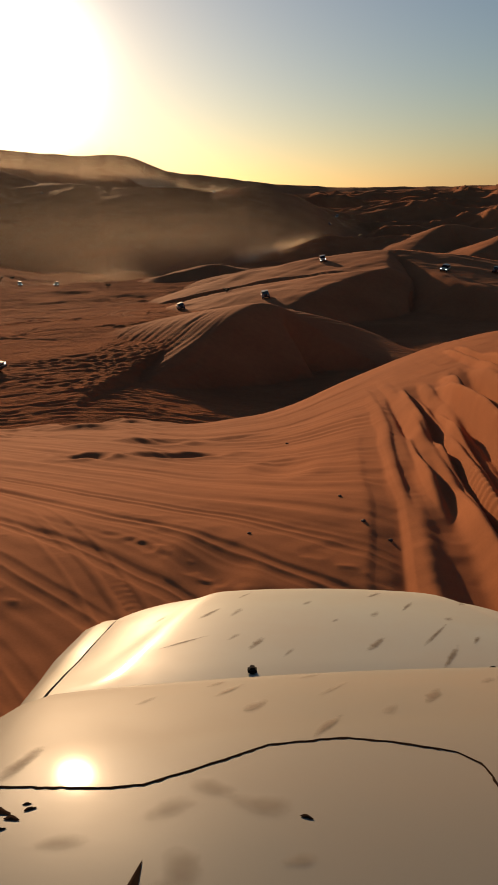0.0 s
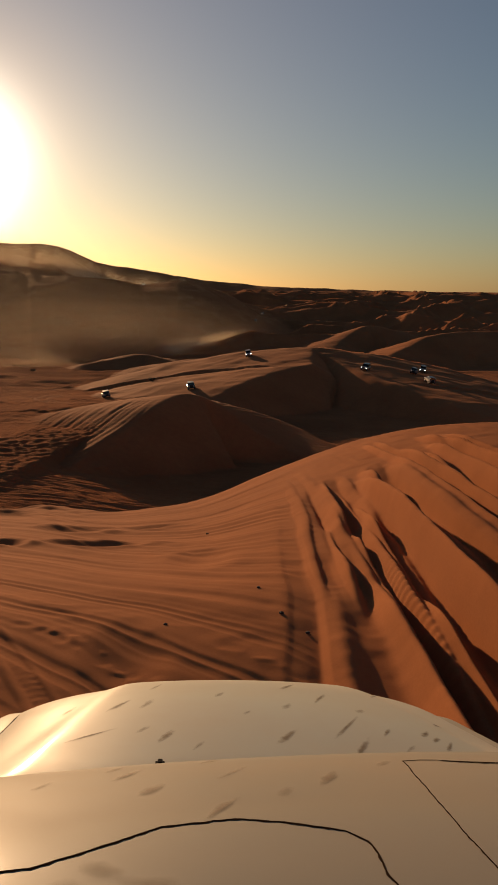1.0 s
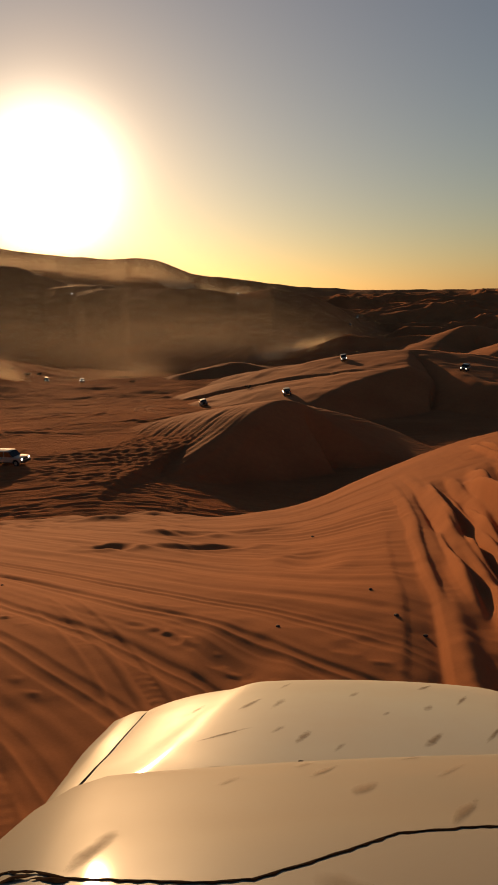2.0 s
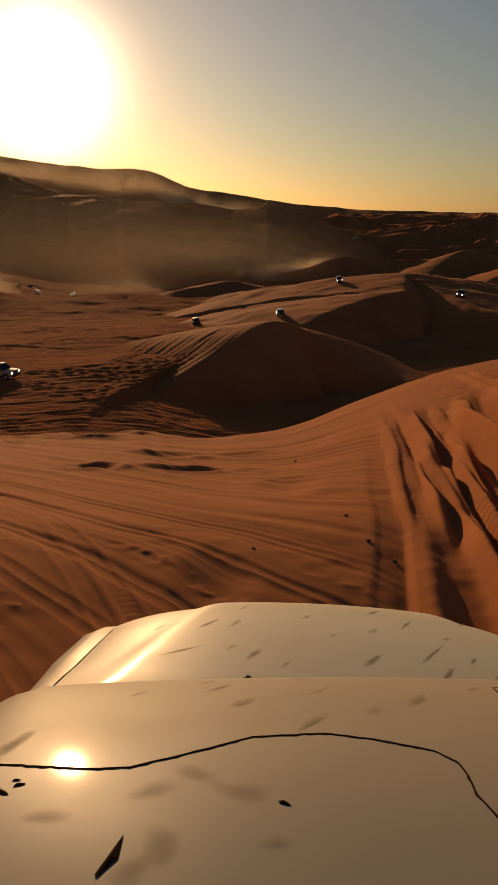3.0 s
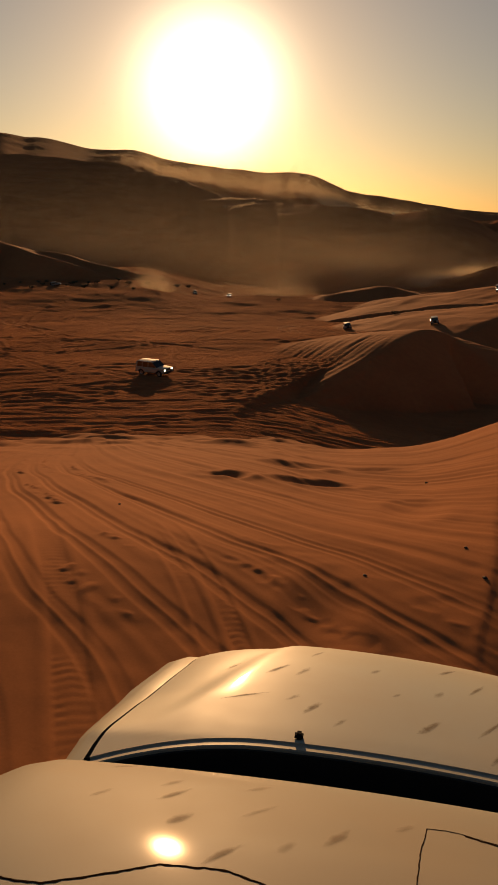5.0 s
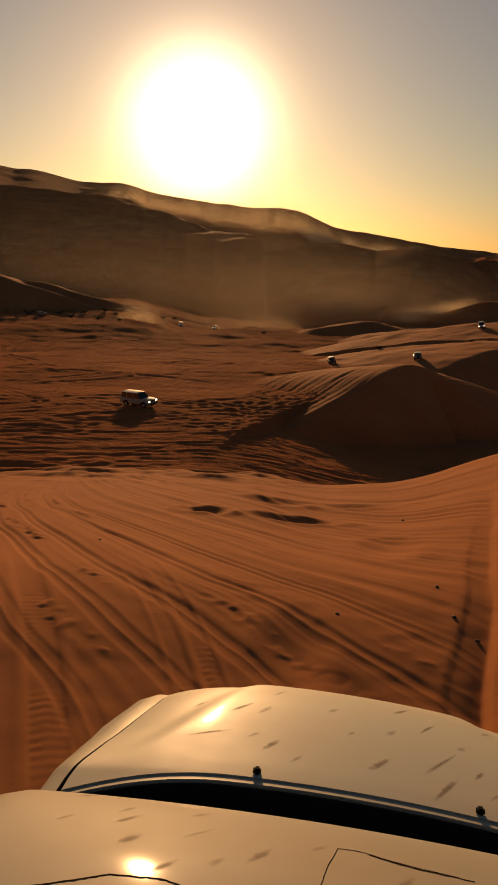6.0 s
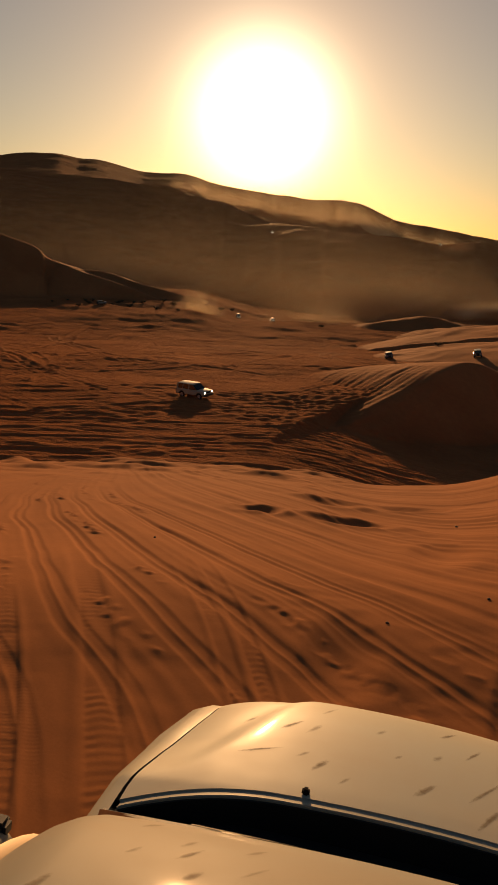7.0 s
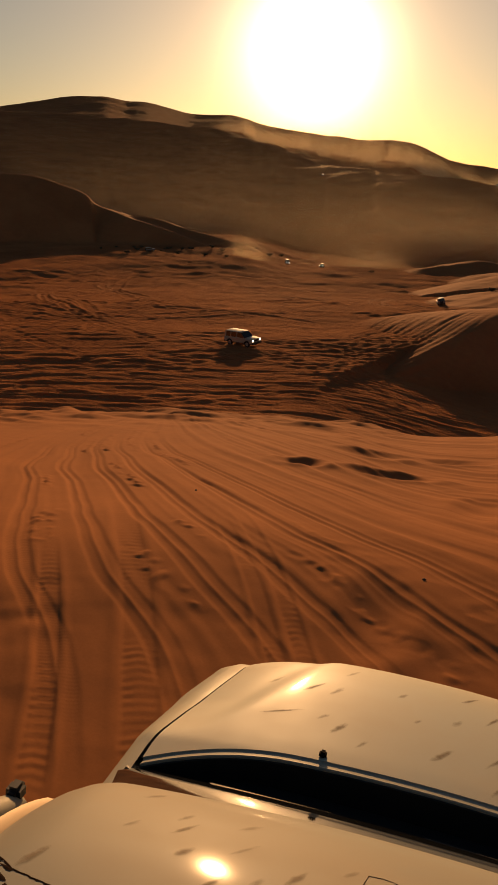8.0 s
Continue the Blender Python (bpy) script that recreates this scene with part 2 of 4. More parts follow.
def height(x, y):
    dx, dy = x - EX, y - EY
    r = np.hypot(dx, dy) + 1e-6
    az = np.degrees(np.arctan2(dx, dy))
    ahead = step(az, -100, -62) * (1 - step(az, 40, 75))
    # the valley floor
    left = np.interp(r, [0, 80, 92, 106, 150, 200, 265, 330, 450, 600, 800, 1200, 2500, 5000], [-17.6, -17.3, -17.1, -17.1, -19.6, -25, -31.2, -34.8, -40, -42, -36, -22, -12, -14])
    right = np.interp(r, [0, 80, 100, 150, 200, 265, 330, 450, 600, 800, 1200, 2500, 5000], [-21, -20.4, -21.4, -27, -28, -29.5, -31.5, -36, -36, -30, -20, -11, -14])
    past = step(r - np.interp(az, [-23, -10], [80, 124]), -2, 10)      # behind the crest of the nearest dune the floor stays high
    z = left + (right - left) * step(az, -25 + 13 * past, -9 + 5 * past)
    z += np.interp(r, [300, 430, 520, 650, 800], [0, 7.5, 9, 5, 0]) * (1 - step(az, -30, -24))
    z += 0.9 * fbm(x / 26, y / 26, 11) * step(r, 60, 90)
    churn = 0.35 + 0.65 * step(fbm(x / 40, y / 40, 19, 3), -0.25, 0.25)
    wide = (az + 30) * radians(1) * 110 + 6 * vnoise(x / 35, y / 35, 33)
    deep = r + 5 * vnoise(x / 28, y / 28, 34)
    z += (0.05 * churn * fbm(wide / 6, deep / 1.3, 17, 3) + (0.09 * vnoise(wide / 16, deep / 0.8, 18) + (0.04 + 0.06 * (1 - step(az, -27, -23))) * vnoise(wide / 5, deep / 0.7, 38)) * (1 - step(r, 95, 150)) + (0.16 * churn * vnoise(wide / 9, deep / 2.0, 28) + 0.16 * vnoise(wide / 4, deep / 2.6, 39)) * step(r, 95, 150)) * (1 - 0.5 * (1 - past) * step(az, -22.5, -17)) * step(r, 60, 70) * (1 - step(r, 330, 620))
    z += 1.2 * fbm(x / 17, y / 13, 20, 4) * step(r, 180, 330) * (1 - step(r, 900, 1500))
    # wheel marks over the floor
    for k, (b0, d0, b1, d1, bow) in enumerate(((-46, 118, -14, 150, 6), (-46, 124, -12, 156, 7), (-46, 95, -27, 101, -3), (-40, 190, -30, 330, 9), (-36, 92, -15, 112, 4), (-34, 88, -16, 103, 3),
                                              (-42, 150, -20, 170, 8), (-45, 104, -27, 112, 2), (-26, 140, -12, 240, 6), (-33, 140, -36, 330, 10))):
        (ax, ay), (bx, by) = place(b0, d0), place(b1, d1)
        lx, ly = bx - ax, by - ay
        ll = math.hypot(lx, ly)
        t = ((x - ax) * lx + (y - ay) * ly) / (ll * ll)
        off = ((x - ax) * ly - (y - ay) * lx) / ll + bow * 4 * t * (1 - t) + 1.5 * vnoise(t * 9, t * 0 + k, 40 + k)
        on = step(t, -0.02, 0.06) * (1 - step(t, 0.94, 1.02))
        z += on * (0.07 + 0.07 * step(r, 120, 170)) * (np.exp(-((np.abs(off) - 1.6) / 0.5) ** 2) - 0.8 * np.exp(-((np.abs(off) - 0.8) / 0.45) ** 2))
    # the foot of the near slope, churned by crossing wheels into close, broken ruts
    belt = step(r, 66, 74) * (1 - step(r, 92, 101)) * (1 - 0.5 * step(az, -6, 0))
    furrow = np.abs(vnoise(wide / 11, deep / 0.75, 45)) + 0.7 * np.abs(vnoise(wide / 5, deep / 0.45, 46)) + 0.4 * np.abs(vnoise(wide / 2.0, deep / 1.1, 47))
    z += belt * 0.30 * furrow * (0.6 + 0.8 * (vnoise(x / 14, y / 9, 48) + 0.5))
    # hummocks and scuffed sand further out
    mat = step(r, 96, 118) * (1 - step(r, 420, 520)) * (1 - step(az, -2, 6) * 0.7)
    patch = 0.25 + 1.5 * step(fbm(x / 33, y / 21, 52, 3), -0.12, 0.32)
    z += mat * patch * (0.20 * np.abs(vnoise(x / 2.2, y / 0.8, 53)) + 0.22 * np.abs(vnoise(x / 7.5, y / 2.0, 54)) + 0.45 * vnoise(x / 19, y / 8, 55) * step(r, 130, 190))
    # far dune field
    field = step(r, 330, 560) * (1 - step(r, 1400, 3000)) * step(az, -14, -5)
    ridged = 1 - 2 * np.abs(fbm(x / 230 + 0.3 * fbm(x / 120, y / 120, 5, 2), y / 150, 23, 2))
    z += field * (ridged ** 2 - 0.5) * 22
    lesser = 1 - 2 * np.abs(fbm(x / 88 + 0.4 * fbm(x / 60, y / 60, 6, 2), y / 62, 24, 2))
    least = 1 - 2 * np.abs(fbm(x / 34, y / 25, 25, 3))
    z += step(r, 380, 620) * (1 - step(r, 1400, 2600)) * step(az, -17, -9) * ((lesser ** 2 - 0.4) * 11 + (least ** 2 - 0.4) * 2.0)
    z += step(r, 1000, 2500) * step(az, -8, 4) * 10 * fbm(x / 420, y / 300, 31, 3)
    plain = z.copy()
    # hills: a shaded front ridge, and a long hill behind it
    rough = fbm(x / 70, y / 70, 61, 4)
    front = table(az, FRONT) + 5 * rough * step(r, 560, 900)
    far = table(az, FRONT_AT)
    foot = np.interp(az, [-33, -28, -20], [640, 600, 480])
    up = np.clip((r - foot) / (far - foot), 0, 1)
    rise = np.where(r < far, -42 + (front + 42) * up, front - (r - far) * 0.08) + 1.6 * fbm(x / 34, y / 34, 67, 4) * step(r - foot, 0, 150)
    z = np.maximum(z, np.where((r > foot) & (az < 60) & (az > -110), rise - 70 * step(az, -9, 3), -1e3))
    hills = sum(table(az + k * 0.2, HILLS) for k in range(-3, 4)) / 7 + 3 * fbm(x / 170, y / 170, 71, 3) + (1.2 + 2.3 * step(az, -33, -26)) * fbm(x / 48, y / 48, 73, 3)
    z = np.maximum(z, hills - np.abs(r - 2500) * np.where(r < 2500, 0.13, 0.10))
    # dunes in the valley
    z = dune(x, y, z, ((-50, 500, 6), (-44.8, 497, 2.1), (-42.7, 495, -0.3), (-41, 495, -3.6), (-39.5, 495, -7.9), (-38.6, 495, -14.3), (-36.6, 493, -19.8), (-34.3, 489, -25.8), (-32.4, 484, -31.8), (-30.5, 478, -37.2), (-28.5, 470, -41)), 0.62, 0.10, 7.0, rough=(1.8, 26, 83))
    # two spurs that run down from it, their backs turned to the sun
    z = dune(x, y, z, ((-38.4, 496, -16), (-37.9, 486, -16.9), (-36.6, 472, -19.9), (-34.7, 458, -23.6), (-31.7, 442, -30.5)), 0.55, 0.20, 1.5, rough=(0.8, 18, 84))
    z = dune(x, y, z, ((-36.8, 490, -18.5), (-35.1, 480, -20.0), (-32.8, 466, -24.5), (-29.1, 448, -30.4)), 0.55, 0.20, 1.5, rough=(0.8, 18, 85))
    z = dune(x, y, z, ((-20.5, 86, -19.4), (-18.6, 92, -18.6), (-17, 97.5, -17.9), (-15.5, 103, -17.1), (-13.4, 110, -15.8), (-11.5, 118, -14.3), (-10, 124, -13.8), (-8.6, 126, -14.3), (-7.3, 126, -15.8), (-5, 124, -19.0), (-3.0, 122, -21.2), (-1.2, 120, -22.6), (1, 118, -24.5)),
             0.60, 0.15, 0.8, rough=(0.16, 11, 87))
    z = dune(x, y, z, ((-9.5, 168, -26), (-7.6, 185, -22.7), (-5.2, 200, -20.1), (-2.9, 215, -18.8), (-0.9, 226, -18.7), (-0.8, 262, -16.1), (0.9, 246, -18.4), (4, 216, -21.5), (6.6, 205, -22.6), (9, 195, -23.6), (13, 185, -27)),
             0.60, 0.095, 1.6, curved=False, span=320.0, rough=(0.6, 10, 89))
    z = dune(x, y, z, ((-15, 470, -40), (-13.4, 500, -35), (-11, 560, -31), (-8.3, 630, -25), (-7, 720, -20), (-6, 800, -14.3), (-5.6, 900, -14)), 0.4, 0.16, 2.0, rough=(2.5, 30, 91))
    z = dune(x, y, z, ((0.2, 430, -33), (0.9, 450, -30), (1.6, 480, -26), (3.1, 500, -20.5), (4.4, 500, -20.5), (6, 520, -24)), 0.45, 0.18, 2.0, rough=(2.0, 25, 93))
    z = dune(x, y, z, ((4.0, 390, -33), (5, 400, -28), (6.4, 420, -25.4), (8.4, 440, -20), (12, 450, -18), (18, 460, -16)), 0.45, 0.18, 2.0, rough=(2.0, 25, 95))
    z = dune(x, y, z, ((-12, 330, -34), (-10, 352, -29.5), (-8, 360, -29), (-5.5, 340, -33)), 0.35, 0.14, 1.5, rough=(1.0, 14, 97))
    z = dune(x, y, z, ((-17, 400, -38), (-15, 415, -34.5), (-12.5, 430, -32.5), (-10.5, 425, -36)), 0.35, 0.16, 1.5, rough=(1.4, 14, 99))
    # a mesh of older tracks
    at = np.nonzero((r > 72) & (r < 460) & (az > -62) & (az < 24))
    if len(at[0]):
        rng = random.Random(9)
        fx, fy, add = x[at], y[at], np.zeros(len(at[0]))
        for k in range(46):
            ax, ay = place(rng.uniform(-52, 8), rng.uniform(80, 340) if k % 3 else rng.uniform(80, 130))
            turn, length, bow = radians(rng.gauss(0, 28)), rng.uniform(40, 130), rng.uniform(-9, 9)
            lx, ly = math.cos(turn), math.sin(turn)
            t = ((fx - ax) * lx + (fy - ay) * ly) / length
            off = (fx - ax) * ly - (fy - ay) * lx + bow * (1 - 4 * t * t)
            on = 1 - step(np.abs(t), 0.42, 0.5)
            add += on * rng.uniform(0.10, 0.24) * (np.exp(-((np.abs(off) - 1.5) / 0.45) ** 2) - 0.9 * np.exp(-((np.abs(off) - 0.75) / 0.35) ** 2))
        add *= 0.25 + 0.75 * step(r[at], 115, 170)
        add *= 1 - 0.8 * step((z - plain)[at], 0.2, 1.2)
        # lanes up the flank of the nearest dune
        for k in range(24):
            (ax, ay), (bx, by) = place(-27 + 0.24 * k, 80 + 1.25 * k), place(-10.8 - 0.14 * k, 118 + 1.35 * k)
            length = math.hypot(bx - ax, by - ay)
            lx, ly = (bx - ax) / length, (by - ay) / length
            t = ((fx - ax) * lx + (fy - ay) * ly) / length
            off = (fx - ax) * ly - (fy - ay) * lx + (k - 11) * 0.35 * np.sin(t * 3.0) + 1.1 * vnoise(t * 4, t * 0 + k, 140)
            on = step(t, 0.02, 0.25) * (1 - step(t, 0.8, 1.0))
            add += on * rng.uniform(0.025, 0.095) * (np.exp(-(off / 0.34) ** 2) - 0.9 * np.exp(-((off - 0.62) / 0.34) ** 2))
        z = z.copy()
        z[at] += add
    # the near crest: the ground under the car, sloping down to an edge, then a steep fall into the valley
    plane = -(SLOPE.x * x + SLOPE.y * y) / SLOPE.z
    k5 = 5.0 / np.maximum(r, 5.0)
    plane5 = -(SLOPE.x * (EX + dx * k5) + SLOPE.y * (EY + dy * k5)) / SLOPE.z
    reach = 21.0 + 1.5 * vnoise(az / 9, az * 0, 3)
    s = np.maximum(r - 5.0, 0) / (reach - 5.0)
    s = np.where(s < 0.15, s * s / 0.3, s - 0.075) / 0.925
    near = plane5 + (sum(table(az + 0.7 * k, EDGE) for k in range(-3, 4)) / 7 - plane5) * s
    near = np.where(r < 5.0, plane, near)
    over = r - reach
    fall = 0.30 * (np.sqrt(over * over + 1.2) + over)
    near = near - fall * ahead
    near = np.where(ahead > 0.02, near, np.minimum(near, 6.0))
    # hill faces share the darker floor colour, in place of shade on them
    dim_sand = np.maximum(np.clip(1 - (z - plain) / (0.5 + 2 * (1 - step(r, 150, 190))), 0, 1) * step(r, 60, 75) * (1 - step(az, -6, 8) * 0.6), 0.9 * step(r, 480, 560) * (1 - step(az, -12, -4)))
    dim_sand = np.where(near > z, 0.0, dim_sand)
    z = np.maximum(z, near)
    return z, dim_sand, r, az


def near_marks(x, y, r, az):
    """Ruts that fan out from where cars drop over the edge, pits, and tread prints."""
    out = np.zeros(x.shape)
    tread = np.zeros(x.shape)
    fade = (1 - step(r, 19, 24)) * step(r, 2.5, 4.0) * step(az, -59, -50) * (1 - step(az, 17, 25))
    for (b, d), seed, gain, on in (((-34, 21), 101, 0.70, (1 - step(az, -7, 2)) * (1 - 0.15 * step(az, -22, -12)) * (0.35 + 0.65 * step(r, 4, 10))),):
        px, py = place(b, d)
        qx, qy = x - px, y - py
        rho = np.hypot(qx, qy) + 0.01
        th = np.arctan2(qx, -qy) + 0.10 * np.sin(rho * 0.21 + seed)
        bend = 0.02 * fbm(rho / 2.2, th * 3, seed, 3)
        th = th + bend
        w = np.clip(rho / 14, 0.12, 1.2)
        big = vnoise(th * 13, rho / 9, seed + 3)
        mid = vnoise(th * 34, rho / 5, seed + 5)
        fine = vnoise(th * 110, rho / 2.0, seed + 7)
        lines = 0.13 * big + 0.28 * mid ** 2 + 0.10 * vnoise(th * 70, rho / 4, seed + 4) ** 2 + 0.022 * fine + 0.010 * vnoise(th * 230, rho / 1.5, seed + 6)
        out += gain * on * fade * w * lines
        # lanes that keep a tread print
        lane = vnoise(th * 34, rho * 0 + 2.0, seed + 9) + 0.04 * vnoise(rho / 1.5, th * 9, seed + 11)
        tread = np.maximum(tread, 0.5 * on * fade * step(lane, 0.19, 0.22) * (1 - step(lane, 0.30, 0.33)) * step(vnoise(rho / 2.5, th * 34, seed + 12), -0.3, 0.1))
        for lane_at in (0.482, 0.524, 0.566, 0.606, 0.66, 0.705):
            mask = np.exp(-((np.abs(th - lane_at) - 0.004) / 0.0033) ** 4) * step(rho, 6, 10) * fade * on
            tread = np.maximum(tread, 0.6 * mask * step(vnoise(rho / 1.8, th * 0 + lane_at * 90, 113), 0.0, 0.25))
            out -= 0.018 * mask
        # crumbled edges along some of the ruts
        for lane_at in (0.500, 0.548, 0.585, 0.632, 0.68, 0.40, 0.30):
            edge = np.exp(-((th - lane_at - 0.012 * vnoise(rho / 0.8, rho * 0 + lane_at * 50, 117)) / 0.006) ** 2) * step(rho, 5, 8) * fade * on
            edge = edge * step(vnoise(rho / 1.1, th * 0 + lane_at * 70, 119), 0.0, 0.15)
            out += edge * 0.065 * np.maximum(vnoise(x * 11, y * 11, 121), -0.05)
    # deep wheel ruts side by side up to the crest, between soft banks of pushed-up sand
    rng = random.Random(21)
    ca, sa = math.cos(radians(-4.0)), math.sin(radians(-4.0))
    along, across = (x - EX) * sa + (y - EY) * ca, (x - EX) * ca - (y - EY) * sa
    across = across / (1 - along / 60) + 0.10 * fbm(along / 3.5, across / 2.5, 161, 3)
    on = step(az, -5.0, 1.5) * (1 - step(az, 22, 30)) * step(r, 2.6, 4.2)
    out += on * ((1 - step(along, 13, 18)) * 0.10 * vnoise(across / 0.9, along / 5, 163) + 0.016 * fbm(x * 2.6, y * 2.6, 164, 3) + 0.010 * vnoise(across * 9, along * 1.3, 169))
    at = -0.35
    while at < 5.2:
        deep, half = rng.uniform(0.07, 0.19), rng.uniform(0.10, 0.19)
        first, last = rng.uniform(2.0, 6.5) if rng.random() < 0.4 else 0.0, rng.uniform(12.5, 18.5)
        off = across - at - 0.22 * vnoise(along / 4.0, along * 0 + at * 9, 165) - 0.05 * vnoise(along / 0.9, along * 0 + at * 5, 166)
        live = on * step(along, first, first + 1.5) * (1 - step(along, last - 2.0, last))
        worn = (0.75 + 0.5 * (vnoise(along / 2.2, along * 0 + at * 7, 167) + 0.5)) * (0.5 + 1.3 * step(az, -2.5, 5.5))
        floor_ = 1 - step(np.abs(off), half * 0.7, half * 1.35)
        out -= live * deep * 0.75 * worn * floor_
        left = np.exp(-((off + half * 1.9) / (half * 0.75)) ** 2)
        right = np.exp(-((off - half * 2.0) / (half * 0.85)) ** 2)
        out += live * deep * worn * (0.65 * left + rng.uniform(0.25, 0.65) * right)
        if rng.random() < 0.65:
            lugs = np.sin(along * 2 * math.pi / 0.15 + 2.5 * np.abs(off) / half)
            out += live * 0.006 * step(az, 0, 5) * lugs * (1 - step(np.abs(off), half * 0.55, half * 0.8)) * (1 - step(r, 9, 13)) * step(vnoise(along / 1.8, along * 0 + at, 168), -0.25, 0.0)
        at += half * rng.uniform(2.3, 3.9)
    # the rim of the slope, trampled into lumps
    rim = step(r, 14.5, 19.5) * (1 - step(r, 24, 27)) * step(az, -59, -50) * (1 - step(az, -21, -13))
    out += rim * (0.30 * np.maximum(fbm(x / 1.6, y / 1.1, 177, 3), -0.1) + 0.07 * vnoise(x * 2.4, y * 2.4, 178))
    # fresh tyre prints in the smooth sand
    for (b0, d0), (b1, d1), half in (((-32.6, 3.2), (-34.5, 8.2), 0.12), ((-16.5, 3.7), (-25.8, 8.0), 0.07), ((-18.5, 3.5), (-27.0, 7.6), 0.07), ((-42.5, 3.1), (-39.3, 6.5), 0.08)):
        (ax, ay), (bx, by) = place(b0, d0), place(b1, d1)
        length = math.hypot(bx - ax, by - ay)
        lx, ly = (bx - ax) / length, (by - ay) / length
        t = (x - ax) * lx + (y - ay) * ly
        off = (x - ax) * ly - (y - ay) * lx + 0.25 * (t / length) ** 2 + 0.06 * vnoise(t / 1.1, t * 0 + d1, 171)
        lane = (1 - step(np.abs(off), half * 0.75, half * 1.1)) * step(t, -0.2, 0.5) * (1 - step(t, length - 1.2, length))
        kept = step(vnoise(t / 0.8, t * 0 + b0, 172), -0.35, 0.0)
        out -= lane * 0.004
        out += lane * kept * 0.0013 * np.sin(t * 2 * math.pi / 0.085 + 2.0 * np.abs(off) / half + 1.5 * vnoise(t / 0.3, off / half, 173)) * (0.5 + step(vnoise(t / 0.25, off / (half * 0.6), 176), -0.2, 0.3))
        out += 0.006 * np.exp(-((np.abs(off) - half * 1.3) / (half * 0.4)) ** 2) * step(t, -0.2, 0.5) * (1 - step(t, length - 1.2, length))
    # scuffs and small slumps
    scuff = step(fbm(x / 1.7, y / 1.7, 174, 2), 0.22, 0.42) * (1 - step(az, -6, 0)) * fade
    out += scuff * 0.018 * vnoise(x * 5.5, y * 5.5, 175)
    out += fade * 0.006 * fbm(x / 1.3, y / 1.3, 151, 4)
    out += fade * 0.004 * vnoise(x * 7, y * 7, 155)
    for b, d, a, c, deep in ((-22.9, 11.6, 0.30, 0.26, 0.085), (-18.0, 13.9, 0.50, 0.34, 0.075), (-16.7, 11.7, 0.60, 0.28, 0.085), (-12.2, 14.0, 0.60, 0.34, 0.07), (-15.0, 5.4, 0.22, 0.55, 0.045), (-9, 9.5, 0.30, 0.6, 0.05)):
        px, py = place(b, d)
        ca, sa = math.cos(radians(b)), math.sin(radians(b))
        u, v = (x - px) * ca - (y - py) * sa, (x - px) * sa + (y - py) * ca
        q = (u / a) ** 2 + (v / c) ** 2
        out -= deep * np.exp(-q) - 0.35 * deep * np.exp(-((np.sqrt(q) - 1.5) / 0.5) ** 2)
    return out, tread


def make_ground():
    az = np.concatenate([np.arange(-60, -50, 0.3), np.arange(-50, 12, 0.125), np.arange(12, 26, 0.3), np.arange(26, 300, 3.0)])
    rows = [0.02, 0.6, 1.2, 1.8, 2.4]
    d = 3.0
    while d < 4900:
        rows.append(d)
        d *= 1.0042 if d < 25 else 1.05 if d < 68 else 1.003 if d < 140 else 1.004 if d < 330 else 1.0065 if d < 1300 else 1.010 if d < 2600 else 1.05
    rows.append(4950.0)
    rr, aa = np.meshgrid(np.array(rows), np.radians(az), indexing="ij")
    x, y = EX + rr * np.sin(aa), EY + rr * np.cos(aa)
    z, dim_sand, r, b = height(x, y)
    sel = rr[:, 0] < 27
    tread = np.zeros(z.shape)
    lift, tread[sel] = near_marks(x[sel], y[sel], r[sel], b[sel])
    z[sel] += lift
    n, m = rr.shape
    co = np.stack([x, y, z], -1).reshape(-1, 3).astype(np.float32)
    i, j = np.meshgrid(np.arange(n - 1), np.arange(m), indexing="ij")
    k = (j + 1) % m
    quads = np.stack([i * m + j, i * m + k, (i + 1) * m + k, (i + 1) * m + j], -1).reshape(-1, 4)[:, ::-1]
    mesh = bpy.data.meshes.new("ground")
    mesh.vertices.add(len(co))
    mesh.vertices.foreach_set("co", co.ravel())
    mesh.loops.add(quads.size)
    mesh.loops.foreach_set("vertex_index", quads.ravel().astype(np.int32))
    mesh.polygons.add(len(quads))
    mesh.polygons.foreach_set("loop_start", np.arange(0, quads.size, 4, dtype=np.int32))
    mesh.polygons.foreach_set("use_smooth", np.ones(len(quads), dtype=bool))
    mesh.update(calc_edges=True)
    mesh.attributes.new("dim_sand", "FLOAT", "POINT").data.foreach_set("value", dim_sand.ravel().astype(np.float32))
    mesh.attributes.new("tread", "FLOAT", "POINT").data.foreach_set("value", tread.ravel().astype(np.float32))
    mesh.materials.append(SAND)
    return tagged(new("ground", mesh), "red desert sand in dunes, rutted by car tracks", "sand", kind="structure")


make_ground()


def ground_at(x, y):
    ax, ay = np.array([[float(x)]]), np.array([[float(y)]])
    z, _, r, b = height(ax, ay)
    if r[0, 0] < 26:
        z = z + near_marks(ax, ay, r, b)[0]
    return float(z[0, 0])


# ---- building helpers ----
def part(name, bm, mat, parent, label=""):
    """One mesh object from a bmesh, under a thing or a part."""
    mesh = bpy.data.meshes.new(name)
    bm.normal_update()
    for e in bm.edges:
        if e.calc_face_angle(0.0) > 0.65:
            e.smooth = False
    bm.to_mesh(mesh)
    bm.free()
    mesh.materials.append(mat)
    ob = new(name, mesh)
    ob.parent = parent
    if label:
        tagged(ob, label)
    return ob


def smooth(ob):
    ob.data.polygons.foreach_set("use_smooth", [True] * len(ob.data.polygons))
    return ob


